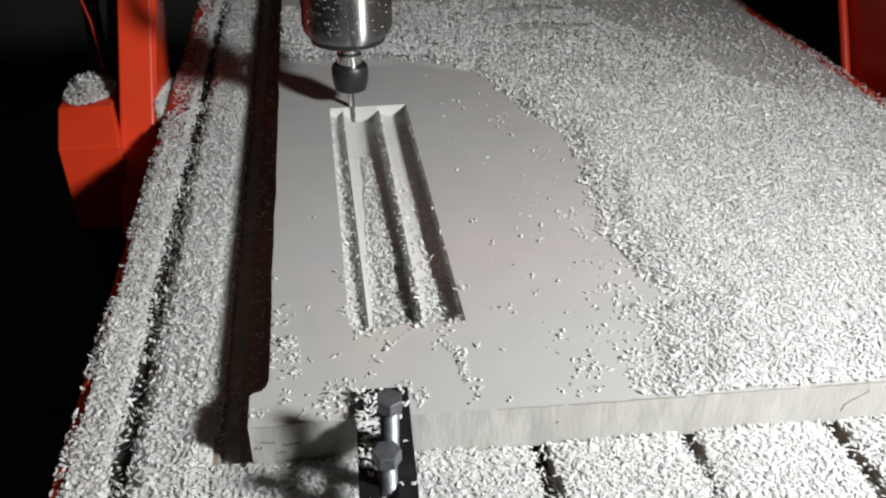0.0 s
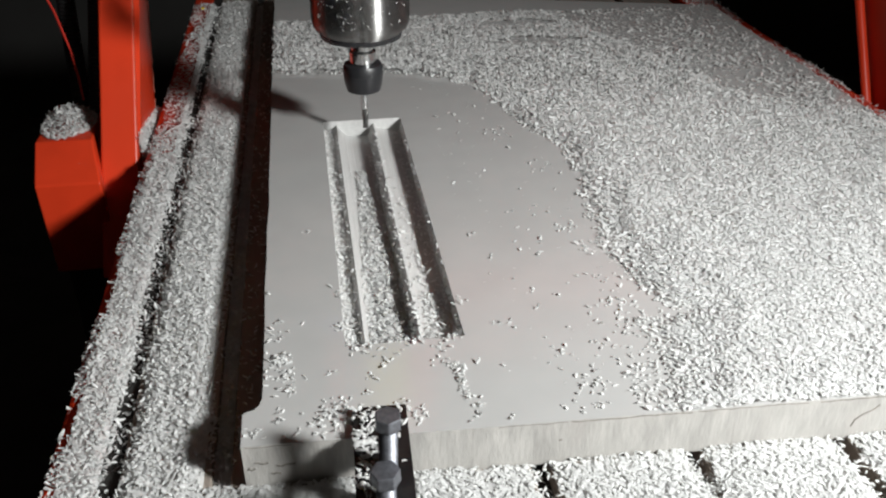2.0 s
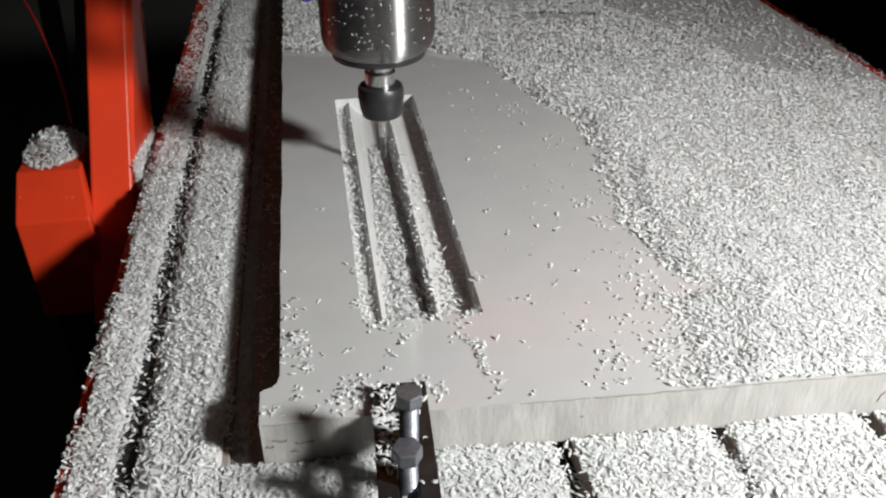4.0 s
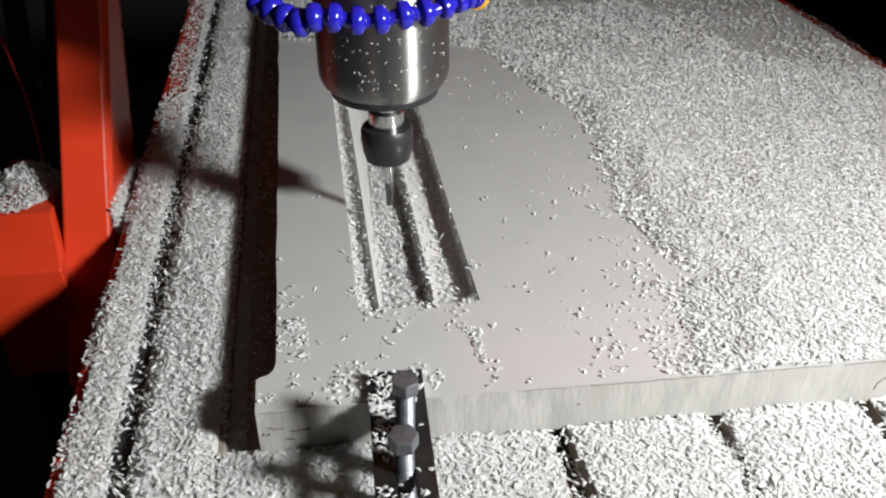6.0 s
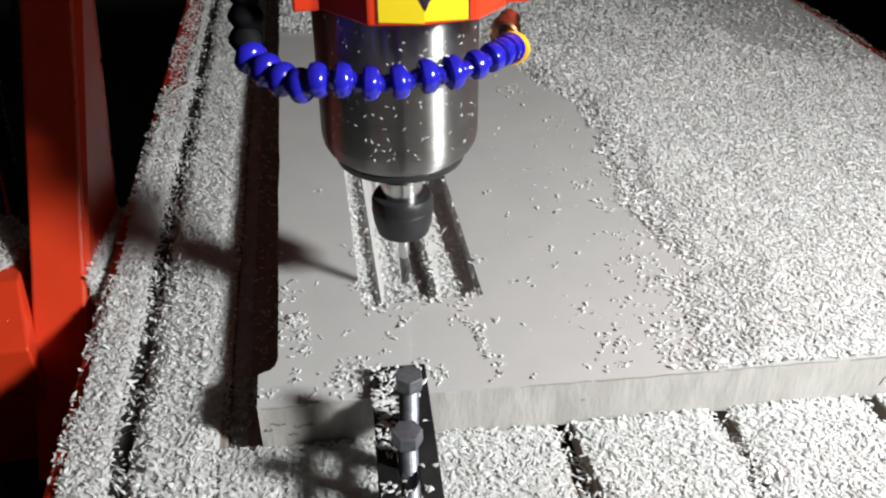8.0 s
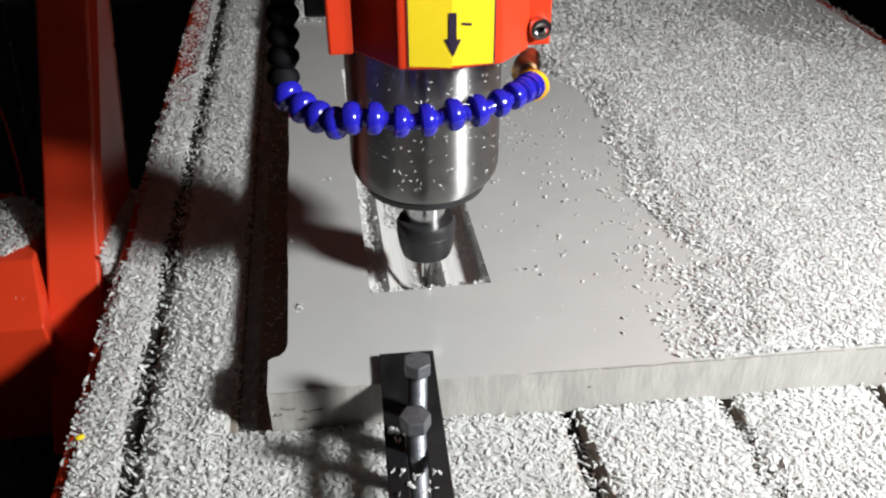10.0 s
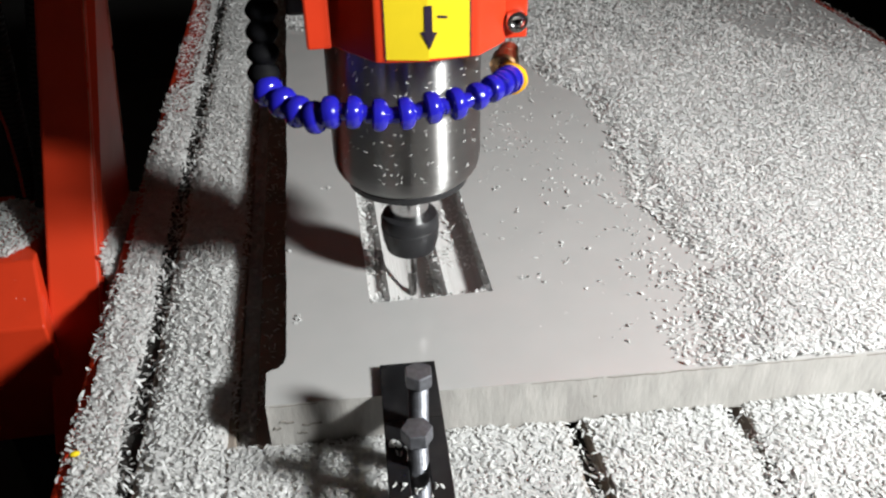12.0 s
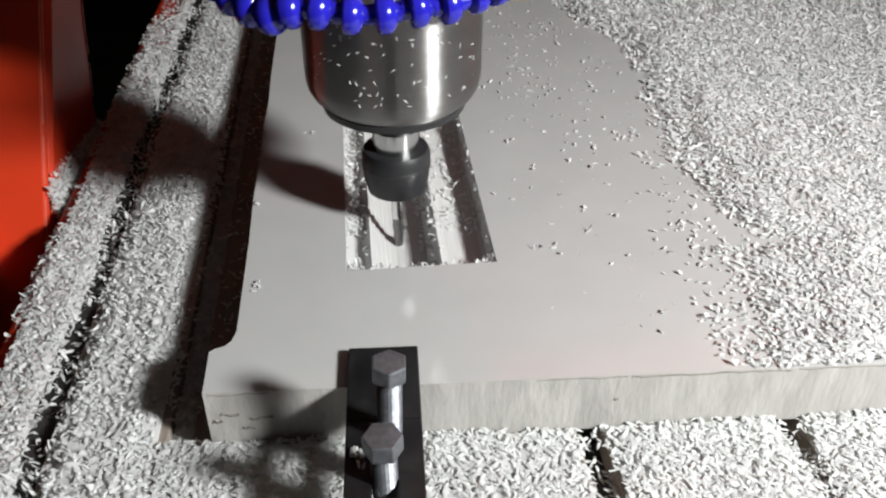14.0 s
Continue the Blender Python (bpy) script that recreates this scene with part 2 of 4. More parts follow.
def plastic_sheet():
    bm = bmesh.new()
    z0 = TOP + 0.0002
    tab = [(-0.0662, front_edge(-0.0662)), (-0.0662, 0.3575), (-0.0640, 0.3592), (-0.0600, 0.3605), (-0.0572, 0.3640), (SHEET_X0, 0.3700)]
    left = [(SHEET_X0 + 0.0004 * math.sin(9 * k) * (k % 3), 0.40 + 0.04 * k) for k in range(1, 22)]
    outline = tab + left + [(SHEET_X0, SHEET_Y1), (SHEET_X1, SHEET_Y1), (SHEET_X1, front_edge(SHEET_X1))]
    hole = [(PX0, PY0), (PX1, PY0), (PX1, PY1), (PX0, PY1)]
    low = [bm.verts.new((x, y, z0)) for x, y in outline]
    high = [bm.verts.new((x, y, 0)) for x, y in outline]
    bm.faces.new(low)
    for k in range(len(outline)):
        n = (k + 1) % len(outline)
        bm.faces.new((low[k], high[k], high[n], low[n])).material_index = 1
    # top: bands in front, behind and beside the pocket
    front = [v for v in high if v.co.y < PY0]
    h = [bm.verts.new((x, y, 0)) for x, y in hole]
    lefts = sorted([v for v in high if v.co.x < -0.05], key=lambda v: v.co.y)
    below = [v for v in lefts if v.co.y < PY0 + 0.02]
    mid = [v for v in lefts if PY0 + 0.02 <= v.co.y <= PY1 + 0.01]
    above = [v for v in lefts if v.co.y > PY1 + 0.01]
    fr, br = high[-1], high[-2]
    bm.faces.new(below + [h[0], h[1], fr])
    bm.faces.new([below[-1]] + mid + [above[0], h[3], h[0]])
    bm.faces.new(above + [br, h[2], h[3]])
    bm.faces.new([h[1], h[2], br, fr])
    # pocket walls and floor
    ends = []
    for y in (PY0, PY1):
        ends.append([bm.verts.new((PX0 + d * (PX1 - PX0) / 73.2, y, z / 1000)) for d, z in PROFILE])
    for k in range(len(PROFILE) - 1):
        bm.faces.new((ends[0][k], ends[0][k + 1], ends[1][k + 1], ends[1][k])).material_index = 2
    for e in ends:
        bm.faces.new(e).material_index = 2
    bmesh.ops.remove_doubles(bm, verts=bm.verts, dist=1e-5)
    bmesh.ops.recalc_face_normals(bm, faces=bm.faces)
    ob = part("plastic_sheet", bm, PVC, mats=[PVC, SAWN, MILLED])
    tagged(ob, "thick light grey plastic sheet with a long milled profile pocket", "plastic sheet")
    g = random.Random(5)

    def mark(points, wide):
        """A ragged dark saw mark, half sunk into the front face; points: x and depth."""
        bm = bmesh.new()
        tube(bm, [(x, front_edge(x) + 0.00005, z) for x, z in points], wide, 6)
        part("saw_mark", bm, GROOVE, ob, "dark ragged saw mark")
    for a, b, w in ((0.070, 0.108, 0.00022), (0.110, 0.178, 0.00042), (0.181, 0.245, 0.00034), (0.252, 0.335, 0.00040), (-0.064, -0.040, 0.0003)):
        n = int((b - a) / 0.004)
        mark([(a + (b - a) * k / n, -0.0011 + g.uniform(-0.0004, 0.0004)) for k in range(n + 1)], w)
    mark([(0.2745, -0.0215), (0.2760, -0.0165), (0.2800, -0.0130), (0.2850, -0.0105), (0.2885, -0.0070)], 0.0005)
    mark([(0.104, -0.0135), (0.1055, -0.0133)], 0.0007)
    mark([(0.2985, -0.0050), (0.3010, -0.0052)], 0.0010)
    for x, z, l in ((-0.060, -0.0125, 0.007), (-0.049, -0.015, 0.010), (-0.064, -0.016, 0.004), (-0.052, -0.0205, 0.005)):
        mark([(x + l * k / 4, z + g.uniform(-0.0008, 0.0008)) for k in range(5)], 0.0007)


plastic_sheet()

# ---- chips ----
rng = np.random.default_rng(7)


def fbm(x, y, seed=0):
    """Smooth cheap noise in about -1 to 1, for arrays."""
    v = 0
    g = np.random.default_rng(seed)
    for k in range(7):
        f = 18 * 1.75 ** k
        a, b, c = g.uniform(0, 6.28, 3)
        v = v + np.sin(f * (x * np.cos(a) + y * np.sin(a)) + b + 1.3 * np.sin(f * 0.6 * (x * np.sin(a + 1) - y * np.cos(a + 1)) + c)) * 1.5 ** -k
    return v / 2.2


CHIP_TRIS = []
for k in range(3):
    n = (k + 1) % 3
    CHIP_TRIS += [(0, 1 + n, 1 + k), (10, 7 + k, 7 + n)]
    for a in (1, 4):
        CHIP_TRIS += [(a + k, a + n, a + 3 + n), (a + k, a + 3 + n, a + 3 + k)]
CHIP_TRIS = np.array(CHIP_TRIS)


def chips(name, places, label, tilt=0.17, size=1.0, ground=None, parent=None, plump=1.0):
    """Curled milling chips, each a thin twisted sliver, joined into one mesh; ground: a grid (vertices, quads) of packed chips beneath."""
    n = len(places)
    length = np.clip(rng.lognormal(-5.42, 0.30, n), 0.0018, 0.0080) * size
    width = np.clip(rng.lognormal(-6.60, 0.28, n), 0.0006, 0.0024) * size
    thick = rng.uniform(0.00006, 0.00013, n) * size * plump
    length, width = length * plump ** -0.12, width * plump ** 0.18
    bend = rng.normal(0.00015, 0.0004, n) * size
    hook = rng.normal(0, 0.085, n) * length
    twist = rng.normal(0, 0.17, n)
    rel = np.zeros((n, 11, 3))
    rel[:, 0, 0], rel[:, 10, 0] = -length * rng.uniform(0.38, 0.55, n), length * rng.uniform(0.38, 0.55, n)
    rel[:, 0, 1] = rng.normal(0, 0.25, n) * width
    rel[:, 10, 1] = rng.normal(0, 0.25, n) * width
    for i, along, wide, rise in ((1, -0.27, 0.80, 0.72), (4, 0.02, 1.0, 1.0), (7, 0.29, 0.74, 0.68)):
        half = width / 2 * wide * rng.uniform(0.75, 1.15, n)
        for k, (u, v) in enumerate(((1, 0.0), (-1, 0.0), (0.1, 1.0))):
            rel[:, i + k, 0] = along * length
            rel[:, i + k, 1] = u * half + hook * rise
            rel[:, i + k, 2] = v * thick + bend * rise + u * half * np.sin(twist * along * 3)
    yaw, pitch, roll = rng.uniform(0, 6.283, n), rng.normal(0, 1, n) * tilt, rng.normal(0, 1, n) * (0.10 + 0.9 * tilt)
    cr, sr, cp, sp, cy, sy = np.cos(roll), np.sin(roll), np.cos(pitch), np.sin(pitch), np.cos(yaw), np.sin(yaw)
    x, y, z = rel[..., 0], rel[..., 1], rel[..., 2]
    y, z = y * cr[:, None] - z * sr[:, None], y * sr[:, None] + z * cr[:, None]
    x, z = x * cp[:, None] + z * sp[:, None], -x * sp[:, None] + z * cp[:, None]
    x, y = x * cy[:, None] - y * sy[:, None], x * sy[:, None] + y * cy[:, None]
    if ground is None:
        z = z - z.min(axis=1)[:, None] + 0.0001
    verts = (np.stack([x, y, z], -1) + np.asarray(places)[:, None, :]).reshape(-1, 3)
    tris = (CHIP_TRIS[None] + 11 * np.arange(n)[:, None, None]).reshape(-1, 3)
    if ground is not None:
        gv, gq = ground
        gt = np.concatenate([gq[:, [0, 1, 2]], gq[:, [0, 2, 3]]]) + len(verts)
        verts, tris = np.concatenate([verts, gv]), np.concatenate([tris, gt])
    me = bpy.data.meshes.new(name)
    me.vertices.add(len(verts))
    me.vertices.foreach_set("co", verts.astype(np.float32).ravel())
    me.loops.add(3 * len(tris))
    me.loops.foreach_set("vertex_index", tris.astype(np.int32).ravel())
    me.polygons.add(len(tris))
    me.polygons.foreach_set("loop_start", (3 * np.arange(len(tris))).astype(np.int32))
    me.update(calc_edges=True)
    me.shade_flat()
    me.materials.append(CHIP)
    ob = new(name, me)
    ob.parent = parent
    return tagged(ob, label, "" if parent else "plastic chips", kind="stuff")


def height_grid(x0, x1, y0, y1, step, height, keep):
    """A grid over a rectangle, of the squares whose middle passes keep."""
    xs, ys = np.arange(x0, x1 + step / 2, step), np.arange(y0, y1 + step / 2, step)
    gx, gy = np.meshgrid(xs, ys)
    v = np.stack([gx, gy, height(gx, gy)], -1).reshape(-1, 3)
    w = len(xs)
    i, j = np.meshgrid(np.arange(w - 1), np.arange(len(ys) - 1))
    a = (j * w + i).ravel()
    q = np.stack([a, a + 1, a + w + 1, a + w], -1)
    mid = v[q].mean(axis=1)
    q = q[keep(mid[:, 0], mid[:, 1])]
    used, back = np.unique(q, return_inverse=True)
    return v[used], back.reshape(q.shape)


# the edge of the swept area on the sheet
EDGE_Y = np.array([0.30, 0.331, 0.364, 0.3975, 0.4127, 0.4346, 0.487, 0.537, 0.603, 0.669, 0.7237, 0.7975, 0.859, 0.885, 0.896, 0.91])
EDGE_X = np.array([0.16, 0.166, 0.183, 0.187, 0.2065, 0.192, 0.181, 0.178, 0.1875, 0.195, 0.171, 0.158, 0.127, 0.06, -0.03, -0.08])


def inside(x, y):
    """How far into the heap a place on the sheet lies, in metres; negative on the swept area."""
    return x - np.interp(y, EDGE_Y, EDGE_X) + 0.007 * fbm(x, y, 3) + 0.0065 * fbm(x * 3, y * 3, 33) + 0.0035 * fbm(x * 8, y * 8, 34)


def thin(x, y):
    """1 where the far side of the heap thins out to bare sheet."""
    side = np.clip((x - 0.36 + 0.35 * (y - 0.85)) / 0.03, 0, 1) * np.clip((y - 0.735 + 0.55 * (x - 0.41)) / 0.04, 0, 1)
    patch = np.clip(1.5 * fbm(x * 0.9, y * 0.9, 21) - 0.15, 0, 1) * np.clip((y - 0.84) / 0.12, 0, 1)
    return np.clip(side * (0.90 + 0.22 * fbm(x * 1.4, y * 1.4, 22)) + 0.7 * patch, 0, 1)


def heap_height(x, y):
    d = inside(x, y)
    s = np.clip(d / (0.034 + 0.014 * fbm(x * 2, y * 2, 61)), 0, 1)
    edge = np.clip((y - front_edge(x)) / 0.012, 0, 1)
    return 0.0003 + (0.0040 + 0.0018 * fbm(x, y, 5) + 0.0011 * fbm(x * 2.6, y * 2.6, 15) - 0.0035 * np.clip(fbm(x * 3.2, y * 3.2, 77) - 0.75, 0, 1)) * s * s * (3 - 2 * s) * (1 - 0.9 * thin(x, y)) * (0.35 + 0.65 * edge)


def spread(x0, x1, y0, y1, per_mm2, chance):
    n = int((x1 - x0) * (y1 - y0) * 1e6 * per_mm2)
    x, y = rng.uniform(x0, x1, n), rng.uniform(y0, y1, n)
    ok = rng.uniform(0, 1, n) < chance(x, y)
    return x[ok], y[ok]


def streak(x, y):
    """The bare arcs swept through the far part of the drift."""
    u = (x - 0.245) / 0.085
    a = np.abs(y - (0.962 - 1.6 * (x - 0.235) ** 2)) < 0.011 * np.clip(1 - u * u, 0, 1) * (1 + 0.7 * fbm(x * 1.5, y * 0.5, 31))
    v = (x - 0.25) / 0.06
    b = np.abs(y - (1.035 - 1.5 * (x - 0.23) ** 2)) < 0.014 * np.clip(1 - v * v, 0, 1) * (1 + 0.9 * fbm(x * 1.5, y * 0.5, 32))
    return a | b


def heap_on_sheet():
    def chance(x, y):
        d = inside(x, y)
        bare = np.where(streak(x, y), 0.04, 1.0)
        return np.clip(0.2 + d / 0.017, 0, 1) * (d > 0) * np.clip(1.25 + 0.9 * fbm(x * 2, y * 2, 41), 0.25, 1) * (1 - 0.90 * thin(x, y)) * np.clip((0.5195 - x) / 0.02, 0.10, 1) * bare * (y > front_edge(x) + 0.0003)
    x, y = spread(-0.055, 0.52, 0.31, 0.72, 0.42, chance)
    x2, y2 = spread(-0.055, 0.52, 0.72, 1.083, 0.33, chance)
    x, y = np.concatenate([x, x2]), np.concatenate([y, y2])
    z = heap_height(x, y) + rng.uniform(-0.0001, 0.0009, len(x))
    ground = height_grid(-0.054, 0.519, 0.312, 1.08, 0.004, lambda a, b: heap_height(a, b) - 0.0002, lambda a, b: (inside(a, b) > 0.012) & (thin(a, b) < 0.10) & ~streak(a, b) & ~streak(a, b + 0.004) & ~streak(a, b - 0.004) & (b < 0.80 + 0.05 * fbm(a, b, 23)) & (a < 0.485) & (b > front_edge(a) + 0.0022))
    chips("plastic_chips", np.stack([x, y, z], -1), "deep drift of white curled plastic chips on the grey sheet", tilt=(0.09 + 0.36 * np.clip((y - 0.40) / 0.4, 0, 1) + 0.35 * np.exp(-np.clip(inside(x, y), 0, 1) / 0.012)) * (1 - 0.45 * thin(x, y)), size=1 + 0.15 * np.clip((y - 0.5) / 0.3, 0, 1) + 0.20 * thin(x, y), ground=ground)


def heap_on_table():
    """Chips on the slats in front of the sheet, with the slots between them left open."""
    def off_slot(x):
        return np.min(np.abs(x[..., None] - np.array(SLOTS[1:])), axis=-1)
    def height(x, y):
        return TOP + 0.0030 + 0.0016 * fbm(x, y, 8) + 0.0008 * fbm(x * 2.5, y * 2.5, 18) - 0.0022 * np.clip(1 - off_slot(x) / 0.012, 0, 1)
    def chance(x, y):
        return np.where(off_slot(x) > 0.0046 + 0.0045 * fbm(x * 1.5, y * 1.5, 4), 1.0, 0.12) * (y < front_edge(x) - 0.0005)
    x, y = spread(-0.0885, 0.46, 0.20, 0.345, 0.36, chance)
    z = height(x, y) + rng.uniform(-0.0001, 0.0009, len(x))
    ground = height_grid(-0.0875, 0.46, 0.16, 0.345, 0.003, lambda a, b: height(a, b) - 0.0004, lambda a, b: (off_slot(a) > 0.0065) & (b < front_edge(a) - 0.002))
    chips("plastic_chips", np.stack([x, y, z], -1), "white plastic chips covering the table slats in front of the sheet", tilt=0.10, ground=ground)
    x, y = spread(-0.09, 0.46, 0.20, 0.345, 0.30, lambda x, y: (off_slot(x) < 0.0055) * np.clip((front_edge(x) - y) / 0.03 + 0.05 + 1.2 * fbm(x * 1.6, y * 1.6, 6), 0.12, 1) * (y < front_edge(x) - 0.003))
    chips("plastic_chips", np.stack([x, y, TOP - 0.0085 + 0.0055 * np.clip((front_edge(x) - y) / 0.035, 0, 1) + np.clip(0.008 * fbm(x * 1.6, y * 1.6, 6), -0.002, 0.005) + rng.uniform(0, 0.001, len(x))], -1), "white plastic chips fallen into the table slots", tilt=0.4)


def heap_on_side():
    """The two chip-covered strips beside the sheet: the red beam and the table's edge."""
    for x0, x1, lower, label in ((-0.1758, -0.1434, -0.002, "white plastic chips heaped along the red side beam"), (-0.1345, -0.0565, 0.0, "white plastic chips heaped along the table edge beside the sheet")):
        def height(x, y):
            s = np.clip(np.minimum(x - x0, x1 + 0.003 - x) / 0.009, 0.10, 1)
            fall = np.clip((-0.084 - x) / 0.016, 0.14, 1) if x1 > -0.1 else 1.0
            return TOP + lower + 0.0004 + (0.0044 + 0.002 * fbm(x, y, 11) + 0.0012 * fbm(x * 2.5, y * 2.5, 13)) * s * fall
        def chance(x, y):
            e = np.minimum(x - x0, x1 - x)
            ragged = 0.0016 * fbm(x * 1.3, y * 1.3, 51) + 0.0010 * fbm(x * 4, y * 4, 52)
            wavy = 0.0020 * fbm(0 * x, y * 1.5, 53) + 0.0012 * fbm(0 * x, y * 5, 54)
            if x1 > -0.1:
                return np.where(x > -0.0885 + 2.5 * ragged, 0.09, 1.0) * (x - x0 > 0.0014 + ragged + wavy) * np.clip(0.70 + e / 0.003 + 0.5 * fbm(x * 2, y * 2, 29), 0.6, 1) * np.where(y > 0.9, 0.8, 1)
            red = np.where(x < -0.1690 + 1.6 * ragged, np.where(fbm(0 * x, y * 1.7, 9) > -0.15, 0.05, 0.7), 1.0)
            dusty = np.where((y > 0.80 + 0.1 * fbm(x, y, 19)) & (x < -0.154 + 0.008 * fbm(x, y, 20)), 0.42, 1.0)
            return (x1 - x > 0.4 * ragged) * np.clip(0.70 + e / 0.003 + 0.5 * fbm(x * 2, y * 2, 29), 0.6, 1) * red * dusty
        x, y = spread(x0, x1, 0.2, 1.3, 0.31 if x1 > -0.1 else 0.38, chance)
        z = height(x, y) + rng.uniform(0, 0.0012, len(x))
        if x1 > -0.1:
            ground = height_grid(x0 + 0.003, -0.0905, 0.2, 1.3, 0.003, lambda a, b: height(a, b) - 0.0004, lambda a, b: a - x0 > 0.004 + 0.0020 * fbm(0 * a, b * 1.5, 53))
        else:
            ground = height_grid(x0 + 0.0078, x1 - 0.0006, 0.2, 1.3, 0.0022, lambda a, b: height(a, b) - 0.0004, lambda a, b: ((b < 0.78) | (a > -0.150)) & (a < -0.1450 + 0.0022 * fbm(a * 2, b * 2, 90)))
        chips("plastic_chips", np.stack([x, y, z], -1), label, tilt=0.30, size=1.05, ground=ground)
    x, y = spread(-0.1452, -0.1338, 0.2, 1.3, 0.17, lambda x, y: np.clip(0.4 + 0.9 * fbm(x * 1.5, y * 1.5, 39), 0.05, 1))
    chips("plastic_chips", np.stack([x, y, TOP - 0.0026 + np.where((x < -0.1446) | (x > -0.1360), 0.0022, 0) + rng.uniform(0, 0.001, len(x))], -1), "white plastic chips in the narrow gap beside the beam", tilt=0.5)
    x, y = spread(SLOTS[0] - 0.005, SLOTS[0] + 0.005, 0.2, 1.3, 0.30, lambda x, y: np.clip(0.75 + 0.6 * fbm(x, y, 81), 0.2, 1))
    chips("plastic_chips", np.stack([x, y, TOP - 0.0050 + 0.0016 * fbm(x, y, 82) + rng.uniform(0, 0.002, len(x))], -1), "white plastic chips fallen into the slot beside the sheet", tilt=0.4, ground=height_grid(SLOTS[0] - 0.0048, SLOTS[0] + 0.0048, 0.2, 1.3, 0.0024, lambda a, b: TOP - 0.0052 + 0.0016 * fbm(a, b, 82), lambda a, b: b > 0))
    x, y = spread(0.529, 0.574, 0.4, 1.3, 0.16, lambda x, y: np.clip(0.35 + 0.9 * fbm(x, y, 49), 0.05, 1))
    chips("plastic_chips", np.stack([x, y, TOP + 0.0057 + rng.uniform(0, 0.001, len(x))], -1), "white plastic chips sprinkled on the far red side beam", tilt=0.4)


def pocket_floor(x):
    return np.interp((x - PX0) * 73.2 / (PX1 - PX0), [p[0] for p in PROFILE], [p[1] for p in PROFILE]) / 1000


heap_on_sheet()
heap_on_table()
heap_on_side()



# ---- loose chips on the swept sheet: x, y, how many, spread in mm ----
BLOWN = [(0.004, 0.4065, 16, 8), (0.024, 0.405, 14, 10), (0.055, 0.4065, 14, 8), (-0.0095, 0.43, 8, 3), (-0.0095, 0.47, 7, 4), (0.069, 0.45, 6, 5), (-0.0535, 0.44, 12, 12), (-0.054, 0.39, 12, 8), (-0.046, 0.402, 40, 5), (-0.041, 0.386, 14, 4), (-0.040, 0.374, 14, 5), (-0.060, 0.342, 12, 4), (-0.050, 0.346, 6, 6), (-0.05, 0.42, 10, 9), (-0.016, 0.351, 46, 9), (-0.025, 0.336, 8, 5), (-0.012, 0.354, 22, 6), (0.053, 0.383, 14, 3), (0.0575, 0.376, 16, 2.5), (0.0575, 0.368, 12, 2.5), (0.0565, 0.361, 10, 2.5), (0.059, 0.353, 8, 2.5), (0.0625, 0.346, 6, 2.5), (-0.030, 0.343, 12, 7), (-0.006, 0.340, 20, 5), (0.03, 0.344, 14, 6), (0.053, 0.381, 4, 3), (0.045, 0.388, 5, 4), (0.06, 0.336, 5, 4), (0.017, 0.395, 5, 6), (0.005, 0.378, 4, 4), (-0.016, 0.386, 3, 3), (0.004, 0.365, 4, 3), (-0.048, 0.355, 4, 6), (-0.049, 0.425, 3, 5), (0.022, 0.352, 12, 5)]
SWEPT = [(0.079, 0.333, 2, 2), (0.069, 0.382, 2, 1), (0.083, 0.377, 2, 1), (0.116, 0.384, 10, 12), (0.126, 0.352, 14, 8), (0.114, 0.337, 4, 5), (0.140, 0.385, 8, 9), (0.135, 0.350, 9, 8), (0.128, 0.336, 6, 6)]
STAYING = [(-0.054, 0.474, 5, 2), (0.097, 0.419, 3, 5), (0.155, 0.385, 8, 12), (0.160, 0.357, 34, 12), (0.157, 0.336, 24, 8), (0.165, 0.345, 30, 10), (0.17, 0.43, 26, 9), (0.185, 0.41, 40, 9), (0.163, 0.53, 14, 9), (0.168, 0.50, 14, 8), (0.088, 0.417, 2, 2), (0.135, 0.498, 5, 4), (0.128, 0.562, 2, 3), (0.1, 0.499, 2, 3), (0.133, 0.447, 2, 2), (0.093, 0.53, 2, 3), (-0.026, 0.554, 3, 4), (0.17, 0.40, 22, 10), (0.175, 0.37, 24, 10), (0.165, 0.46, 10, 12), (0.15, 0.72, 14, 14), (0.165, 0.63, 8, 12), (-0.0485, 0.402, 5, 3)]


def clustered(table):
    pts = []
    for x, y, n, s in table:
        for _ in range(n):
            px, py = x + rng.normal(0, s / 1500), y + rng.normal(0, s / 1500)
            if py > front_edge(px) + 0.001 and px > (-0.0645 if py < 0.356 else -0.0545):
                pts.append((px, py, 0.0001))
    return np.array(pts)


def in_pocket(x0, x1, y0, y1, n, power=1.0):
    x = rng.uniform(x0, x1, n)
    y = y0 + (y1 - y0) * rng.uniform(0, 1, n) ** power
    return np.stack([x, y, pocket_floor(x) + 0.0003 + rng.uniform(0, 0.0016, n)], -1)


chips("loose_chips", np.stack([rng.normal(-0.070, 0.004, 26), rng.normal(0.374, 0.006, 26), np.full(26, TOP + 0.0022)], -1), "white chips in the shadow beside the sheet's tab", tilt=0.4)
bm = bmesh.new()
bmesh.ops.create_icosphere(bm, subdivisions=2, radius=0.0021)
for v in bm.verts:
    v.co = (v.co.x * 1.2 + 0.3 * v.co.y, v.co.y * 0.9, v.co.z * 0.7)
crumb = part("plastic_crumb", bm, YELLOW)
CRUMB_WAY = [(0, pose(-0.160, 1.270, -0.027)), (9.3, pose(-0.160, 1.270, -0.027)), (9.5, pose(-0.150, 0.95, 0.09)), (9.7, pose(-0.160, 0.62, 0.06)), (9.9, pose(-0.1664, 0.3405, -0.0255)), (14, pose(-0.1664, 0.3405, -0.0255))]
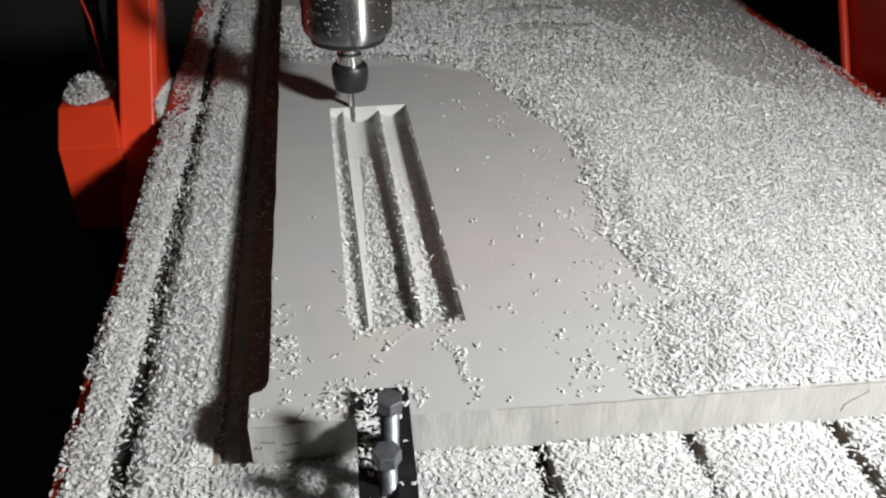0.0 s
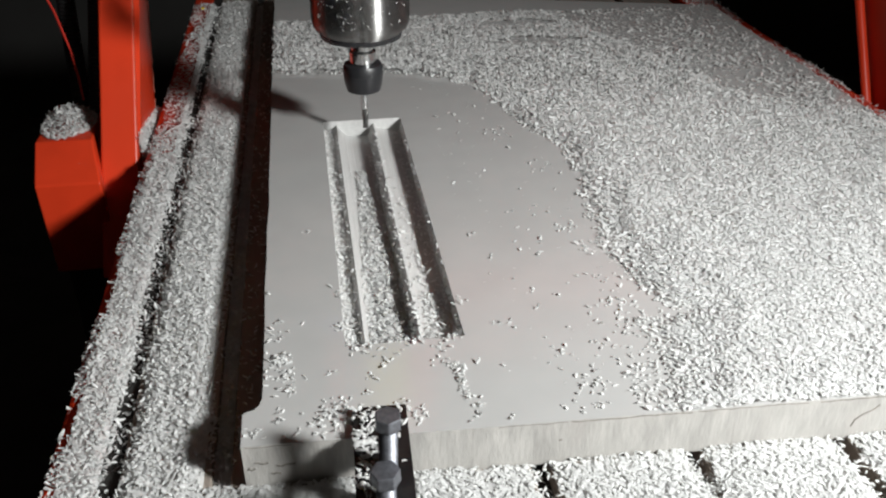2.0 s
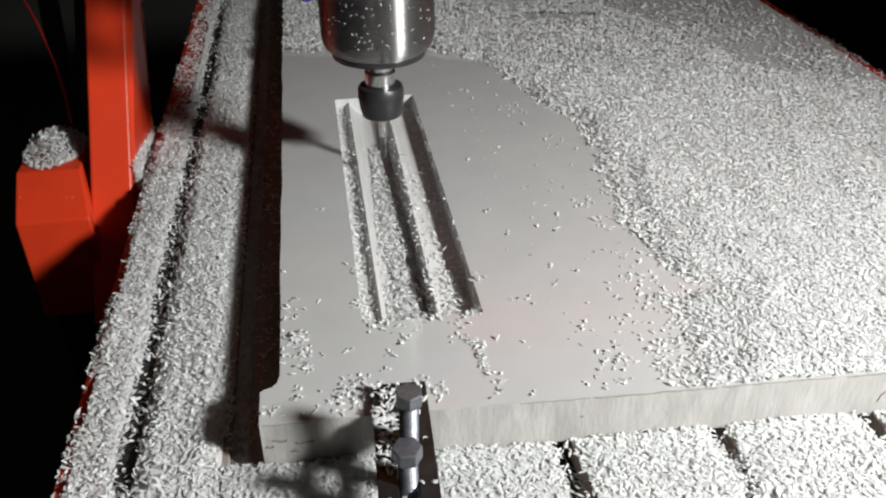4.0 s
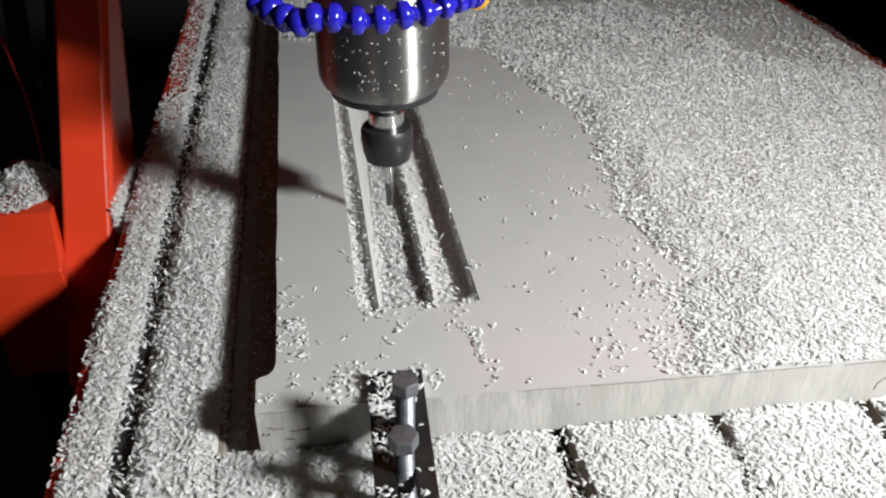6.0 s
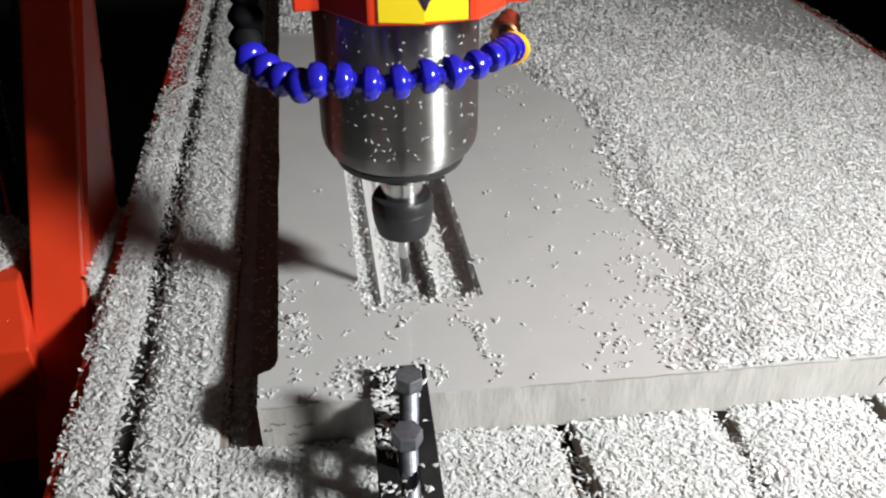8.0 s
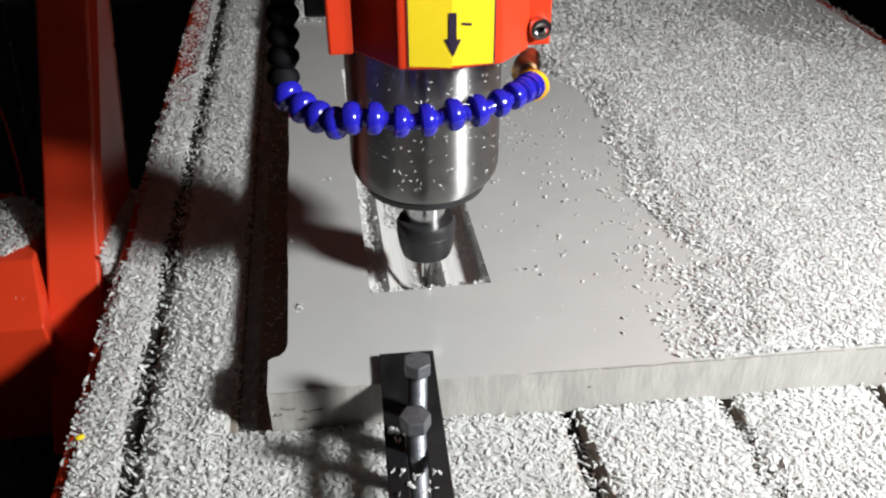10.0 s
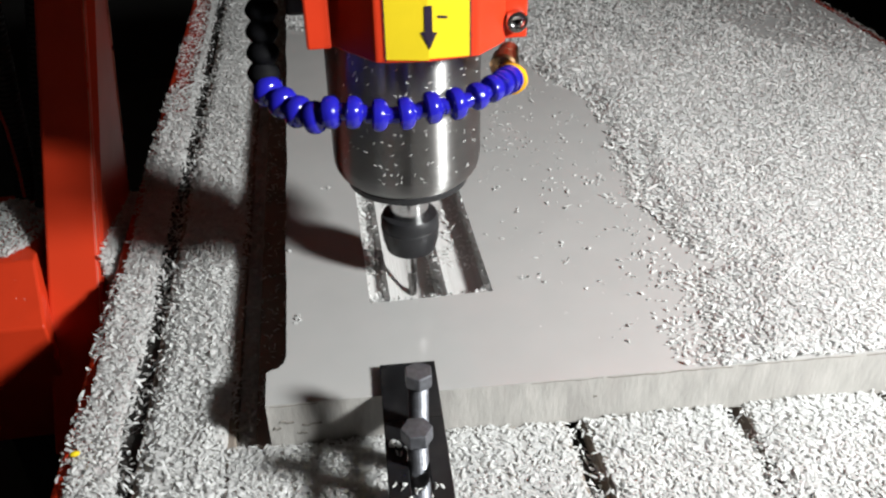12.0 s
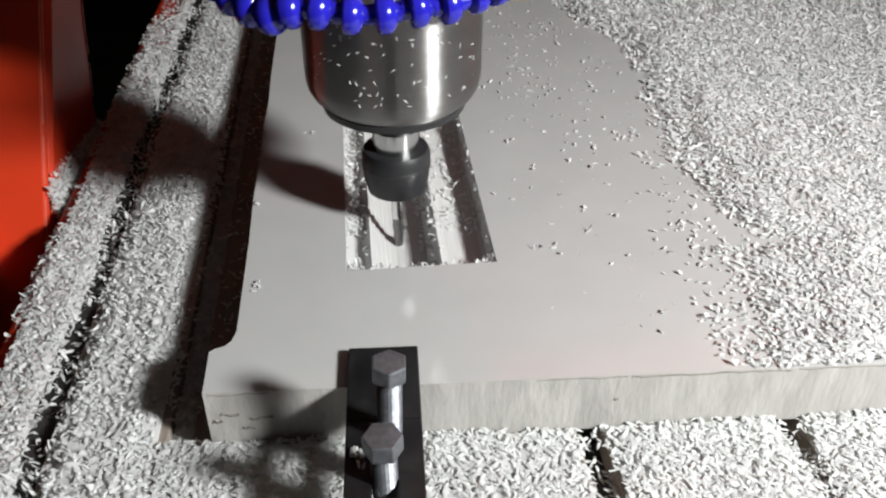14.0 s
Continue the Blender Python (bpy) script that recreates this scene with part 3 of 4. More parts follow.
tagged(crumb, "small yellow plastic crumb lying on the white chips", "crumb")
blown = chips("loose_chips", clustered(BLOWN), "scattered white chips, later blown off the sheet", tilt=0.28, size=0.86, plump=4.0)
swept = chips("loose_chips", clustered(SWEPT), "scattered white chips near the front edge of the sheet", tilt=0.28, size=0.86, plump=4.0)
sx, sy = rng.uniform(0.085, 0.20, 200), rng.uniform(0.35, 0.86, 200)
dust = np.stack([sx, sy, np.full(200, 0.0001)], -1)
chips("loose_chips", np.concatenate([clustered(STAYING), dust[:70]]), "scattered white chips at the edge of the drift", tilt=0.28, size=0.86, plump=4.0)
chips("loose_chips", dust[70:], "fine white crumbs on the swept sheet", tilt=0.1, size=0.35)
def heaped(x0, x1, xm, y0, y1, n, tall):
    """A heap of chips in a pocket channel, tapering from its front end to a point."""
    v = rng.uniform(0, 1, n) ** 1.5
    u = rng.uniform(-1, 1, n)
    half = (1 - 0.75 * v)
    x = np.where(u < 0, xm + u * (xm - x0) * half, xm + u * (x1 - xm) * half)
    y = y0 + (y1 - y0) * v
    z = pocket_floor(x) + 0.0003 + tall * (1 - v) * (1 - u * u) * rng.uniform(0.3, 1.0, n) + rng.uniform(0, 0.0008, n)
    return np.stack([x, y, z], -1)


def clinging(x0, x1, z0, z1, y0, y1, n):
    return np.stack([rng.uniform(x0, x1, n), rng.uniform(y0, y1, n), rng.uniform(z0, z1, n)], -1)


chips("pocket_chips", np.concatenate([clinging(0.0644, 0.0656, -0.0060, -0.0012, 0.415, 0.75, 150), clinging(0.0392, 0.0408, -0.0050, -0.0042, 0.42, 0.74, 60), clinging(0.0352, 0.0380, -0.0120, -0.0075, 0.42, 0.74, 120), clinging(-0.0068, -0.0062, -0.0060, -0.0015, 0.415, 0.74, 60), clinging(-0.0066, 0.0650, -0.0075, -0.0004, 0.4106, 0.4118, 130), clinging(-0.0064, 0.0010, -0.0085, -0.0030, 0.4110, 0.4200, 60), clinging(0.0600, 0.0648, -0.0080, -0.0005, 0.4110, 0.4190, 45)]), "white chips clinging to the walls of the pocket", tilt=0.8, size=0.72)
chips("pocket_chips", np.concatenate([in_pocket(-0.0062, 0.0012, 0.45, 0.755, 560, 1.3), in_pocket(0.0010, 0.0040, 0.412, 0.74, 150, 1.1), heaped(0.0100, 0.0345, 0.0215, 0.50, 0.68, 1700, 0.0060), in_pocket(0.0310, 0.0385, 0.44, 0.745, 300, 1.1), in_pocket(0.0375, 0.0420, 0.42, 0.72, 60, 1.1), in_pocket(0.043, 0.054, 0.45, 0.66, 60, 1.4), in_pocket(0.0565, 0.0645, 0.45, 0.755, 260, 1.0), in_pocket(0.046, 0.058, 0.45, 0.62, 50, 1.3)]), "white chips lying in the milled pocket", tilt=0.3, size=0.85)
pocket_front = chips("pocket_chips", np.concatenate([in_pocket(-0.0062, 0.0020, 0.411, 0.45, 130), heaped(0.0080, 0.0350, 0.0215, 0.411, 0.56, 2300, 0.0090), in_pocket(0.0085, 0.0365, 0.411, 0.49, 700, 1.3), in_pocket(0.033, 0.041, 0.412, 0.46, 110), heaped(0.042, 0.0640, 0.053, 0.411, 0.475, 260, 0.004)]), "white chips heaped at the front of the pocket, later blown out", tilt=0.32, size=0.85)
n = 130
gx, gy = rng.normal(0.124, 0.028, n), rng.normal(0.635, 0.085, n)
thrown = chips("thrown_chips", np.stack([gx, gy, np.full(n, 0.0001)], -1), "white chips thrown out of the pocket onto the sheet", tilt=0.12, size=0.82, plump=4.0)


# a long curled strand lies across the gap beside the beam
strand = part("plastic_strand", tube(bmesh.new(), [(-0.1625, 0.818, TOP + 0.0048), (-0.1575, 0.826, TOP + 0.0058), (-0.1515, 0.831, TOP + 0.0066), (-0.1460, 0.838, TOP + 0.0068), (-0.1410, 0.842, TOP + 0.0058), (-0.1375, 0.843, TOP + 0.0030)], 0.0006, 6), CHIP, smooth=True)
tagged(strand, "long curled white plastic strand lying across the gap", "strand")

# chips that the cutter throws: when they leave, and where they land on the floor
THROWS = [(0.00, -0.95, 0.30), (0.10, -1.10, -0.10), (0.20, -0.80, 0.55), (0.30, -1.20, 0.20), (0.42, -0.90, -0.25), (0.52, -1.00, 0.40), (10.86, -0.90, 0.25), (11.25, -1.10, 0.05), (11.75, -0.80, 0.45), (12.30, -1.00, -0.15), (12.85, -1.15, 0.20), (13.40, -0.90, 0.35)]
flying = []
for k in range(len(THROWS)):
    ob = chips("flying_chip", np.zeros((1, 3)), "single white chip thrown from the cutter", tilt=0.6, size=1.1)
    ob["kind"] = ""
    flying.append(tagged(ob, category="plastic chip", group="chips thrown from the cutter"))


# ---- clamp in front of the pocket ----
def hex_bolt(m, head_h=0.0075, length=0.05, r=0.0074):
    b = thing("hex_bolt", "dull grey hexagon-head bolt through the clamp bar", "bolt", "clamp bolts", m=m)
    bm = bmesh.new()
    prism(bm, [(r * math.cos(math.pi / 3 * k + 0.3), r * math.sin(math.pi / 3 * k + 0.3)) for k in range(6)], -head_h, 0, 0.0006)
    part("head", bm, BOLT, b)
    bm = bmesh.new()
    pr = []
    z = -head_h
    while z > -length:
        pr += [(0.0040, z), (0.0049, z - 0.0009)]
        z -= 0.0018
    lathe(bm, pr[::-1], 20)
    part("threaded_shank", bm, BOLT, b)
    return b


BAR_M = pose(0.0056, 0.2940, 0.0, 0, 0, -2.3)


def clamp_bar():
    c = thing("clamp_bar", "black slotted steel clamp bar gripping the sheet's front edge", "clamp", m=BAR_M)
    w, y0, y1 = 0.0146, -0.062, 0.055
    for x0, x1 in ((-w, -0.0046), (0.0046, w)):
        part("rail", box(bmesh.new(), x0, y0 + 0.0125, 0.0002, x1, y1 - 0.0425, 0.0042, 0.0006), BAR, c)
    part("nose", box(bmesh.new(), -w, y1 - 0.0422, 0.0003, w, y1, 0.0040, 0.0006), BAR, c)
    part("heel", box(bmesh.new(), -w, y0, 0.0003, w, y0 + 0.0122, 0.0040, 0.0006), BAR, c)
    part("heel_block", box(bmesh.new(), -w + 0.001, y0 + 0.0005, TOP + 0.0002, w - 0.001, y0 + 0.012, 0.0002), BAR, c)


clamp_bar()


def on_bar(n, y0, y1, x0=-0.014, x1=0.014):
    p = np.stack([rng.uniform(x0, x1, n), rng.uniform(y0, y1, n), np.full(n, 0.0042) + rng.uniform(0, 0.0008, n)], -1)
    m = np.array(BAR_M)
    return p @ m[:3, :3].T + m[:3, 3]


bar_blown = chips("bar_chips", np.concatenate([on_bar(95, 0.020, 0.053, -0.0145, 0.000), on_bar(40, -0.004, 0.025, -0.0145, -0.002), on_bar(26, -0.05, 0.05), on_bar(8, 0.02, 0.052, 0.006, 0.014)]), "white chips on the clamp bar, later blown off", tilt=0.3, plump=4.0)
chips("bar_chips", np.concatenate([on_bar(16, -0.045, -0.028, -0.012, 0.010), on_bar(9, -0.012, 0.0, -0.012, -0.004)]), "white chips left on the clamp bar", tilt=0.35, plump=4.0)
hex_bolt(pose(0.0088, 0.3000, 0.0400, 1, 1, 10), length=0.070, r=0.0069)
hex_bolt(pose(0.0049, 0.2785, 0.0258, -1, 0, 40), length=0.056)


# ---- spindle head: heights are above the tool tip ----
def spindle_head():
    s = thing("spindle_head", "steel spindle with black collet nut in a red clamp", "spindle")
    body = part("spindle_body", lathe(bmesh.new(), [(0.0340, 0.0873), (0.0385, 0.0915), (0.0403, 0.0950), (0.0411, 0.0990), (0.0412, 0.1005), (0.0412, 0.30)], 96), STEEL, s, "brushed stainless spindle housing", smooth=True)
    part("lower_cap", lathe(bmesh.new(), [(0.031, 0.0825), (0.0340, 0.0836), (0.0349, 0.0872), (0.0335, 0.0882)], 96), BLACK, s, "black cap under the housing", smooth=True)
    part("shaft", lathe(bmesh.new(), [(0.0105, 0.052), (0.0115, 0.056), (0.0115, 0.070), (0.0098, 0.072), (0.0098, 0.086)], 48), BRIGHT, s, "bright ground spindle shaft", smooth=True)
    nut = part("collet_nut", lathe(bmesh.new(), [(0.0045, 0.0345), (0.0118, 0.0345), (0.0146, 0.0358), (0.0162, 0.0420), (0.0171, 0.0490), (0.0172, 0.0565), (0.0160, 0.0590), (0.0120, 0.0594)], 64), BLACK, s, "black oxide collet nut", smooth=True)
    part("lip", lathe(bmesh.new(), [(0.0168, 0.0500), (0.01735, 0.0506), (0.01735, 0.0513), (0.0168, 0.0519)], 64), BLACK, nut, smooth=True)
    part("cutter_shank", lathe(bmesh.new(), [(0.0030, 0.0175), (0.0031, 0.019), (0.0031, 0.036)], 24), BRIGHT, s, "bright cutter shank", smooth=True)
    bm = bmesh.new()
    rings = []
    for k in range(15):
        a = 0.16 * k
        rings.append([bm.verts.new(((0.0024, 0.0029, 0.0029, 0.0025)[n % 4] * math.cos(a + math.pi / 4 * n), (0.0024, 0.0029, 0.0029, 0.0025)[n % 4] * math.sin(a + math.pi / 4 * n), 0.0178 * k / 14)) for n in range(8)])
    for a, b in zip(rings, rings[1:]):
        for n in range(8):
            bm.faces.new((a[n], a[(n + 1) % 8], b[(n + 1) % 8], b[n]))
    bm.faces.new(rings[0][::-1])
    bm.faces.new(rings[-1])
    part("cutter", bm, CARBIDE, s, "grey carbide end mill")
    # clamp: a faceted casting round the housing, with ears
    z0, z1 = 0.1745, 0.30
    outline = [(-0.0180, -0.0590), (0.0060, -0.0620), (0.0300, -0.0585), (0.046, -0.042), (0.046, 0.04), (-0.040, 0.04), (-0.040, -0.030), (-0.0365, -0.034)]
    clamp = part("spindle_clamp", prism(bmesh.new(), outline, z0, z1, 0.0012), RED, s, "faceted red enamelled clamp")
    part("ear", box(bmesh.new(), 0.043, -0.0405, z0 + 0.001, 0.0570, -0.020, z1, 0.0012), RED, clamp)
    part("ear", box(bmesh.new(), -0.0490, -0.0440, z0 + 0.003, -0.0374, -0.020, z1, 0.0012), RED, clamp)
    bm = bmesh.new()
    lathe(bm, [(0.0054, 0.0), (0.0054, 0.0044), (0.0049, 0.0052), (0.0034, 0.0053), (0.0029, 0.0048), (0.0026, 0.0022), (0.0004, 0.0016)], 28, pose(0.0509, -0.0403, 0.1850, 90, 0, 0))
    part("cap_screw", bm, BRIGHT, clamp, "bright socket cap screw", smooth=True)
    # sticker in two leaves that follow the folded front
    def on_front(x, z, lift):
        slope = 0.0030 / 0.0240 if x < 0.0060 else 0.0035 / 0.0240
        return (x, -0.0620 + abs(x - 0.0060) * slope - lift, z)
    bm = bmesh.new()
    for a, b in ((-0.0133, 0.0060), (0.0060, 0.0255)):
        bm.faces.new([bm.verts.new(on_front(x, z, 0.0004)) for x, z in ((a, z0 + 0.002), (b, z0 + 0.0012), (b, 0.262), (a, 0.262))])
    sticker = part("sticker", bm, YELLOW, clamp, "glossy yellow sticker with a dark arrow and a minus sign")
    bm = bmesh.new()
    c = 0.0062
    shape = [(c - 0.0017, 0.2012), (c - 0.0017, 0.1895), (c - 0.0038, 0.1893), (c + 0.0002, 0.1810), (c + 0.0040, 0.1888), (c + 0.0018, 0.1890), (c + 0.0018, 0.2012)]
    bm.faces.new([bm.verts.new(on_front(x, z, 0.0008)) for x, z in shape])
    part("arrow", bm, INK, sticker)
    bm = bmesh.new()
    bm.faces.new([bm.verts.new(on_front(x, z, 0.0008)) for x, z in ((0.0104, 0.1953), (0.0150, 0.1946), (0.0150, 0.1958), (0.0104, 0.1965))])
    part("minus_sign", bm, INK, sticker)
    bm = bmesh.new()
    for a, b in ((-0.0139, -0.0133), (0.0255, 0.0262)):
        bm.faces.new([bm.verts.new(on_front(x, z, 0.0005)) for x, z in ((a, z0 + 0.001), (b, z0 + 0.001), (b, 0.262), (a, 0.262))])
    part("border", bm, INK, sticker)
    # slide behind the clamp
    part("slide_plate", box(bmesh.new(), -0.06, 0.0405, 0.167, 0.06, 0.056, 0.46, 0.002), BLACK, s, "black slide plate")
    part("carriage", box(bmesh.new(), -0.06, 0.0565, 0.22, 0.06, 0.19, 0.44, 0.003), DARK, s, "dark carriage casting")
    # chips stuck to the housing
    n = 120
    a, z = rng.uniform(-2.6, -0.5, n), rng.uniform(0.100, 0.17, n)
    pts = np.stack([0.0417 * np.cos(a), 0.0417 * np.sin(a), z], -1)
    bm = bmesh.new()
    for p, ang in zip(pts, a):
        t = Matrix.Translation(Vector(p)) @ Matrix.Rotation(ang + math.pi / 2, 4, "Z") @ Matrix.Rotation(rng.uniform(0, 6.28), 4, "Y")
        l, w = rng.uniform(0.0008, 0.0016), rng.uniform(0.00022, 0.00042)
        v = [bm.verts.new(t @ Vector(q)) for q in ((-l, 0, 0), (0, 0, w), (l, 0, 0), (0, 0, -w), (0, -0.0004, 0))]
        for i, j in ((0, 1), (1, 2), (2, 3), (3, 0)):
            bm.faces.new((v[i], v[j], v[4]))
    ob = part("stuck_chips", bm, CHIP, s, "small white chips clinging to the steel")
    ob["kind"] = "stuff"
    return s


def coolant_hose():
    h = thing("coolant_hose", "jointed blue plastic hose bent round the spindle", "hose")
    mids = [(-0.0700, -0.0300, 0.1530), (-0.0632, -0.0385, 0.1500), (-0.0560, -0.0460, 0.1480), (-0.0480, -0.0520, 0.1472), (-0.0403, -0.0550, 0.1506), (-0.0301, -0.0565, 0.1503), (-0.0180, -0.0575, 0.1483), (-0.0052, -0.0575, 0.1482), (0.0077, -0.0565, 0.1498), (0.0197, -0.0545, 0.1501), (0.0311, -0.0500, 0.1512), (0.0395, -0.0450, 0.1524), (0.0450, -0.0400, 0.1527), (0.0495, -0.0340, 0.1520)]
    pts = [Vector(p) for p in mids]
    for k, p in enumerate(pts):
        d = (pts[min(k + 1, len(pts) - 1)] - pts[max(k - 1, 0)]).normalized()
        m = Matrix.Translation(p) @ d.to_track_quat("Z", "X").to_matrix().to_4x4()
        f = 1.0 if k < 10 else 0.86
        bm = lathe(bmesh.new(), [(0.0040 * f, -0.0066), (0.0042 * f, -0.0036), (0.0066 * f, -0.0034), (0.0077 * f, -0.0026), (0.0081 * f, -0.0008), (0.0079 * f, 0.0012), (0.0068 * f, 0.0031), (0.0050 * f, 0.0042), (0.0040 * f, 0.0046), (0.0040 * f, 0.0066)], 32, m)
        part("hose_segment", bm, BLUE, h, smooth=True)
    rise = [Vector((-0.0718, -0.0235, 0.1600 + 0.0100 * k)) + Vector((0.0009 * k, 0.0016 * k, 0)) for k in range(14)]
    for p in rise:
        m = Matrix.Translation(p)
        bm = lathe(bmesh.new(), [(0.0045, -0.0068), (0.0064, -0.0034), (0.0080, -0.0010), (0.0080, 0.0012), (0.0068, 0.0034), (0.0045, 0.0062)], 28, m)
        part("hose_segment", bm, HOSE_SHADED, h, "black hose segment", smooth=True)
    for p, r in (((0.0425, -0.0425, 0.1526), 0.0064), ((0.0475, -0.0370, 0.1524), 0.0072), ((0.0507, -0.0325, 0.1514), 0.0074)):
        m = Matrix.Translation(p) @ Vector((0.55, 0.8, 0.0)).normalized().to_track_quat("Z", "X").to_matrix().to_4x4()
        part("hose_collar", lathe(bmesh.new(), [(r - 0.002, -0.0013), (r, -0.0009), (r, 0.0009), (r - 0.002, 0.0013)], 32, m), BLUE, h, smooth=True)
    d = Vector((0.35, 0.9, 0.12)).normalized().to_track_quat("Z", "X").to_matrix().to_4x4()
    part("end_ring", lathe(bmesh.new(), [(0.0050, -0.003), (0.0080, -0.002), (0.0086, 0.0), (0.0080, 0.002), (0.0050, 0.003)], 32, Matrix.Translation((0.0525, -0.0290, 0.1500)) @ d), ORANGE, h, "yellow plastic end ring", smooth=True)
    part("nozzle_fitting", lathe(bmesh.new(), [(0.0060, -0.004), (0.0072, -0.003), (0.0072, 0.004), (0.0055, 0.006), (0.0055, 0.014)], 32, Matrix.Translation((0.0500, -0.0230, 0.1560)) @ d), BRASS, h, "tarnished brass fitting", smooth=True)
    return h


head = spindle_head()
hose = coolant_hose()


# ---- gantry: built with its spindle axis at y = 0 ----
def hexa(bm, low, high, bevel=0.0):
    """A six-sided block from two rings of four corners."""
    a, b = [bm.verts.new(p) for p in low], [bm.verts.new(p) for p in high]
    faces = [bm.faces.new(a[::-1]), bm.faces.new(b)]
    for k in range(4):
        n = (k + 1) % 4
        faces.append(bm.faces.new((a[k], a[n], b[n], b[k])))
    bmesh.ops.recalc_face_normals(bm, faces=faces)
    if bevel:
        bmesh.ops.bevel(bm, geom=list({e for f in faces for e in f.edges}), offset=bevel, segments=3, affect="EDGES", profile=0.5)
    return bm


def leaning(bm):
    """Leans a post back about its foot."""
    for v in bm.verts:
        v.co.y += 0.58 * (v.co.z + 0.06)
    return bm


def gantry():
    g = thing("gantry", "red enamelled steel gantry spanning the machine table", "gantry")

    def fl(z):
        return (-0.2184 + 0.0647 * z, 0.098 + 0.61 * z)

    def fr(z):
        return (-0.1842 + 0.0543 * z, 0.101 + 0.61 * z)

    def back(z):
        return (-0.1825 + 0.078 * z, 0.212 + 0.13 * z)

    def ring(z, which):
        (lx, ly), (rx, ry), (bx, by) = fl(z), fr(z), back(z)
        if which == "front":
            return [(lx, ly, z), (rx, ry, z), (rx, ry + 0.007, z), (lx, ly + 0.007, z)]
        if which == "side":
            return [(rx - 0.005, ry + 0.0071, z), (rx - 0.0006, ry + 0.0071, z), (bx, by, z), (bx - 0.0045, by, z)]
        if which == "front_edge":
            return [(rx - 0.0016, ry + 0.0003, z), (rx - 0.0009, ry + 0.0002, z), (rx - 0.0009, ry + 0.002, z), (rx - 0.0016, ry + 0.002, z)]
        return [(bx - 0.001, by - 0.0012, z), (bx + 0.0004, by - 0.0012, z), (bx + 0.0004, by + 0.0004, z), (bx - 0.001, by + 0.0004, z)]
    # the post stops near the shadow line; a dark block replaces its foot
    lo, hi = -0.135, 0.20
    post = part("upright", hexa(bmesh.new(), ring(lo, "front"), ring(hi, "front"), 0.0024), RED, g)
    part("flange", hexa(bmesh.new(), ring(lo, "side"), ring(hi, "side"), 0.0012), RED, post)
    for which in ("front_edge", "back_edge"):
        for a, b in ((-0.060, -0.028), (-0.020, 0.004), (0.010, 0.075), (0.079, 0.135)):
            part("worn_edge", hexa(bmesh.new(), ring(a, which), ring(b, which)), WORN, post, "paint worn to pale primer")
    part("shoulder", box(bmesh.new(), -0.222, 0.19, 0.20, -0.172, 0.33, 0.42, 0.003), RED, post)
    plate = box(bmesh.new(), 0.593, -0.06, -0.22, 0.598, 0.10, 0.26, 0.0012)
    for v in plate.verts:
        v.co.x += 0.060 * (0.09 - v.co.y)
    other = part("upright", leaning(plate), RED, g)
    part("flange", leaning(tube(bmesh.new(), [(0.5855, 0.080, -0.20), (0.5855, 0.080, 0.0), (0.5855, 0.080, 0.26)], 0.0052, 14)), RED, other, smooth=True)
    part("crossbeam", box(bmesh.new(), -0.1715, 0.195, 0.235, 0.63, 0.33, 0.42, 0.003), RED, g, "red enamelled steel crossbeam")
    for z in (0.253, 0.366):
        part("rail", tube(bmesh.new(), [(-0.17, 0.186, z), (0.2, 0.186, z), (0.57, 0.186, z)], 0.0085, 24), RAIL, g, "bright round ground steel rail", smooth=True)
    # folded cover beside the foot of the post
    foot = bmesh.new()
    rings = []
    for left, right, y0, z in ((-0.2745, -0.2145, 0.043, -0.14), (-0.2773, -0.2178, 0.046, -0.0470), (-0.2803, -0.2275, 0.088, -0.0205)):
        rings.append([foot.verts.new(p) for p in ((left, y0, z), (right, y0, z), (-0.2330, 0.185, z), (left, 0.185, z))])
    foot.faces.new(rings[0][::-1]), foot.faces.new(rings[2])
    for a, b in zip(rings, rings[1:]):
        for k in range(4):
            n = (k + 1) % 4
            foot.faces.new((a[k], a[n], b[n], b[k]))
    bmesh.ops.recalc_face_normals(foot, faces=foot.faces)
    bmesh.ops.bevel(foot, geom=list(foot.edges), offset=0.0016, segments=2, affect="EDGES", profile=0.5)
    part("foot_cover", foot, RED, g, "folded red sheet-steel cover")
    # made-up dark block: its colour gives the shade on the red foot
    part("foot_shade_block", box(bmesh.new(), -0.268, 0.052, -0.27, -0.186, 0.18, -0.141, 0.002), DARK, g, "dark block added in place of the shaded foot of the post")
    part("ledge", box(bmesh.new(), -0.1870, 0.085, -0.052, -0.1785, 0.212, -0.046, 0.0008), RED, g, "narrow red ledge beside the beam")
    for k, x in enumerate((-0.236, -0.252)):
        pr = []
        for n in range(95):
            pr += [(0.0082, -0.10 + 0.0036 * n), (0.0092, -0.10 + 0.0036 * n + 0.0012), (0.0092, -0.10 + 0.0036 * n + 0.0024)]
        c = lathe(bmesh.new(), pr, 20, pose(x, 0.152 + 0.02 * k, 0.06))
        for v in c.verts:
            v.co.y += 0.45 * (v.co.z + 0.04)
            v.co.x += 0.10 * (v.co.z + 0.04) * (1 - 1.6 * k)
        part("ribbed_cable", c, RUBBER, g, "ribbed black cable conduit", smooth=True)
    part("wire", tube(bmesh.new(), [(-0.330, 0.26, 0.20), (-0.292, 0.235, 0.115), (-0.268, 0.208, 0.070), (-0.2525, 0.178, 0.038), (-0.2455, 0.158, 0.015), (-0.2414, 0.1424, -0.0010)], 0.0013, 8), WIRE, g, "thin red wire", smooth=True)
    # chips lying on the cover and the ledge
    n = 2200
    a, r = rng.uniform(0, 6.283, n), np.sqrt(rng.uniform(0, 1, n))
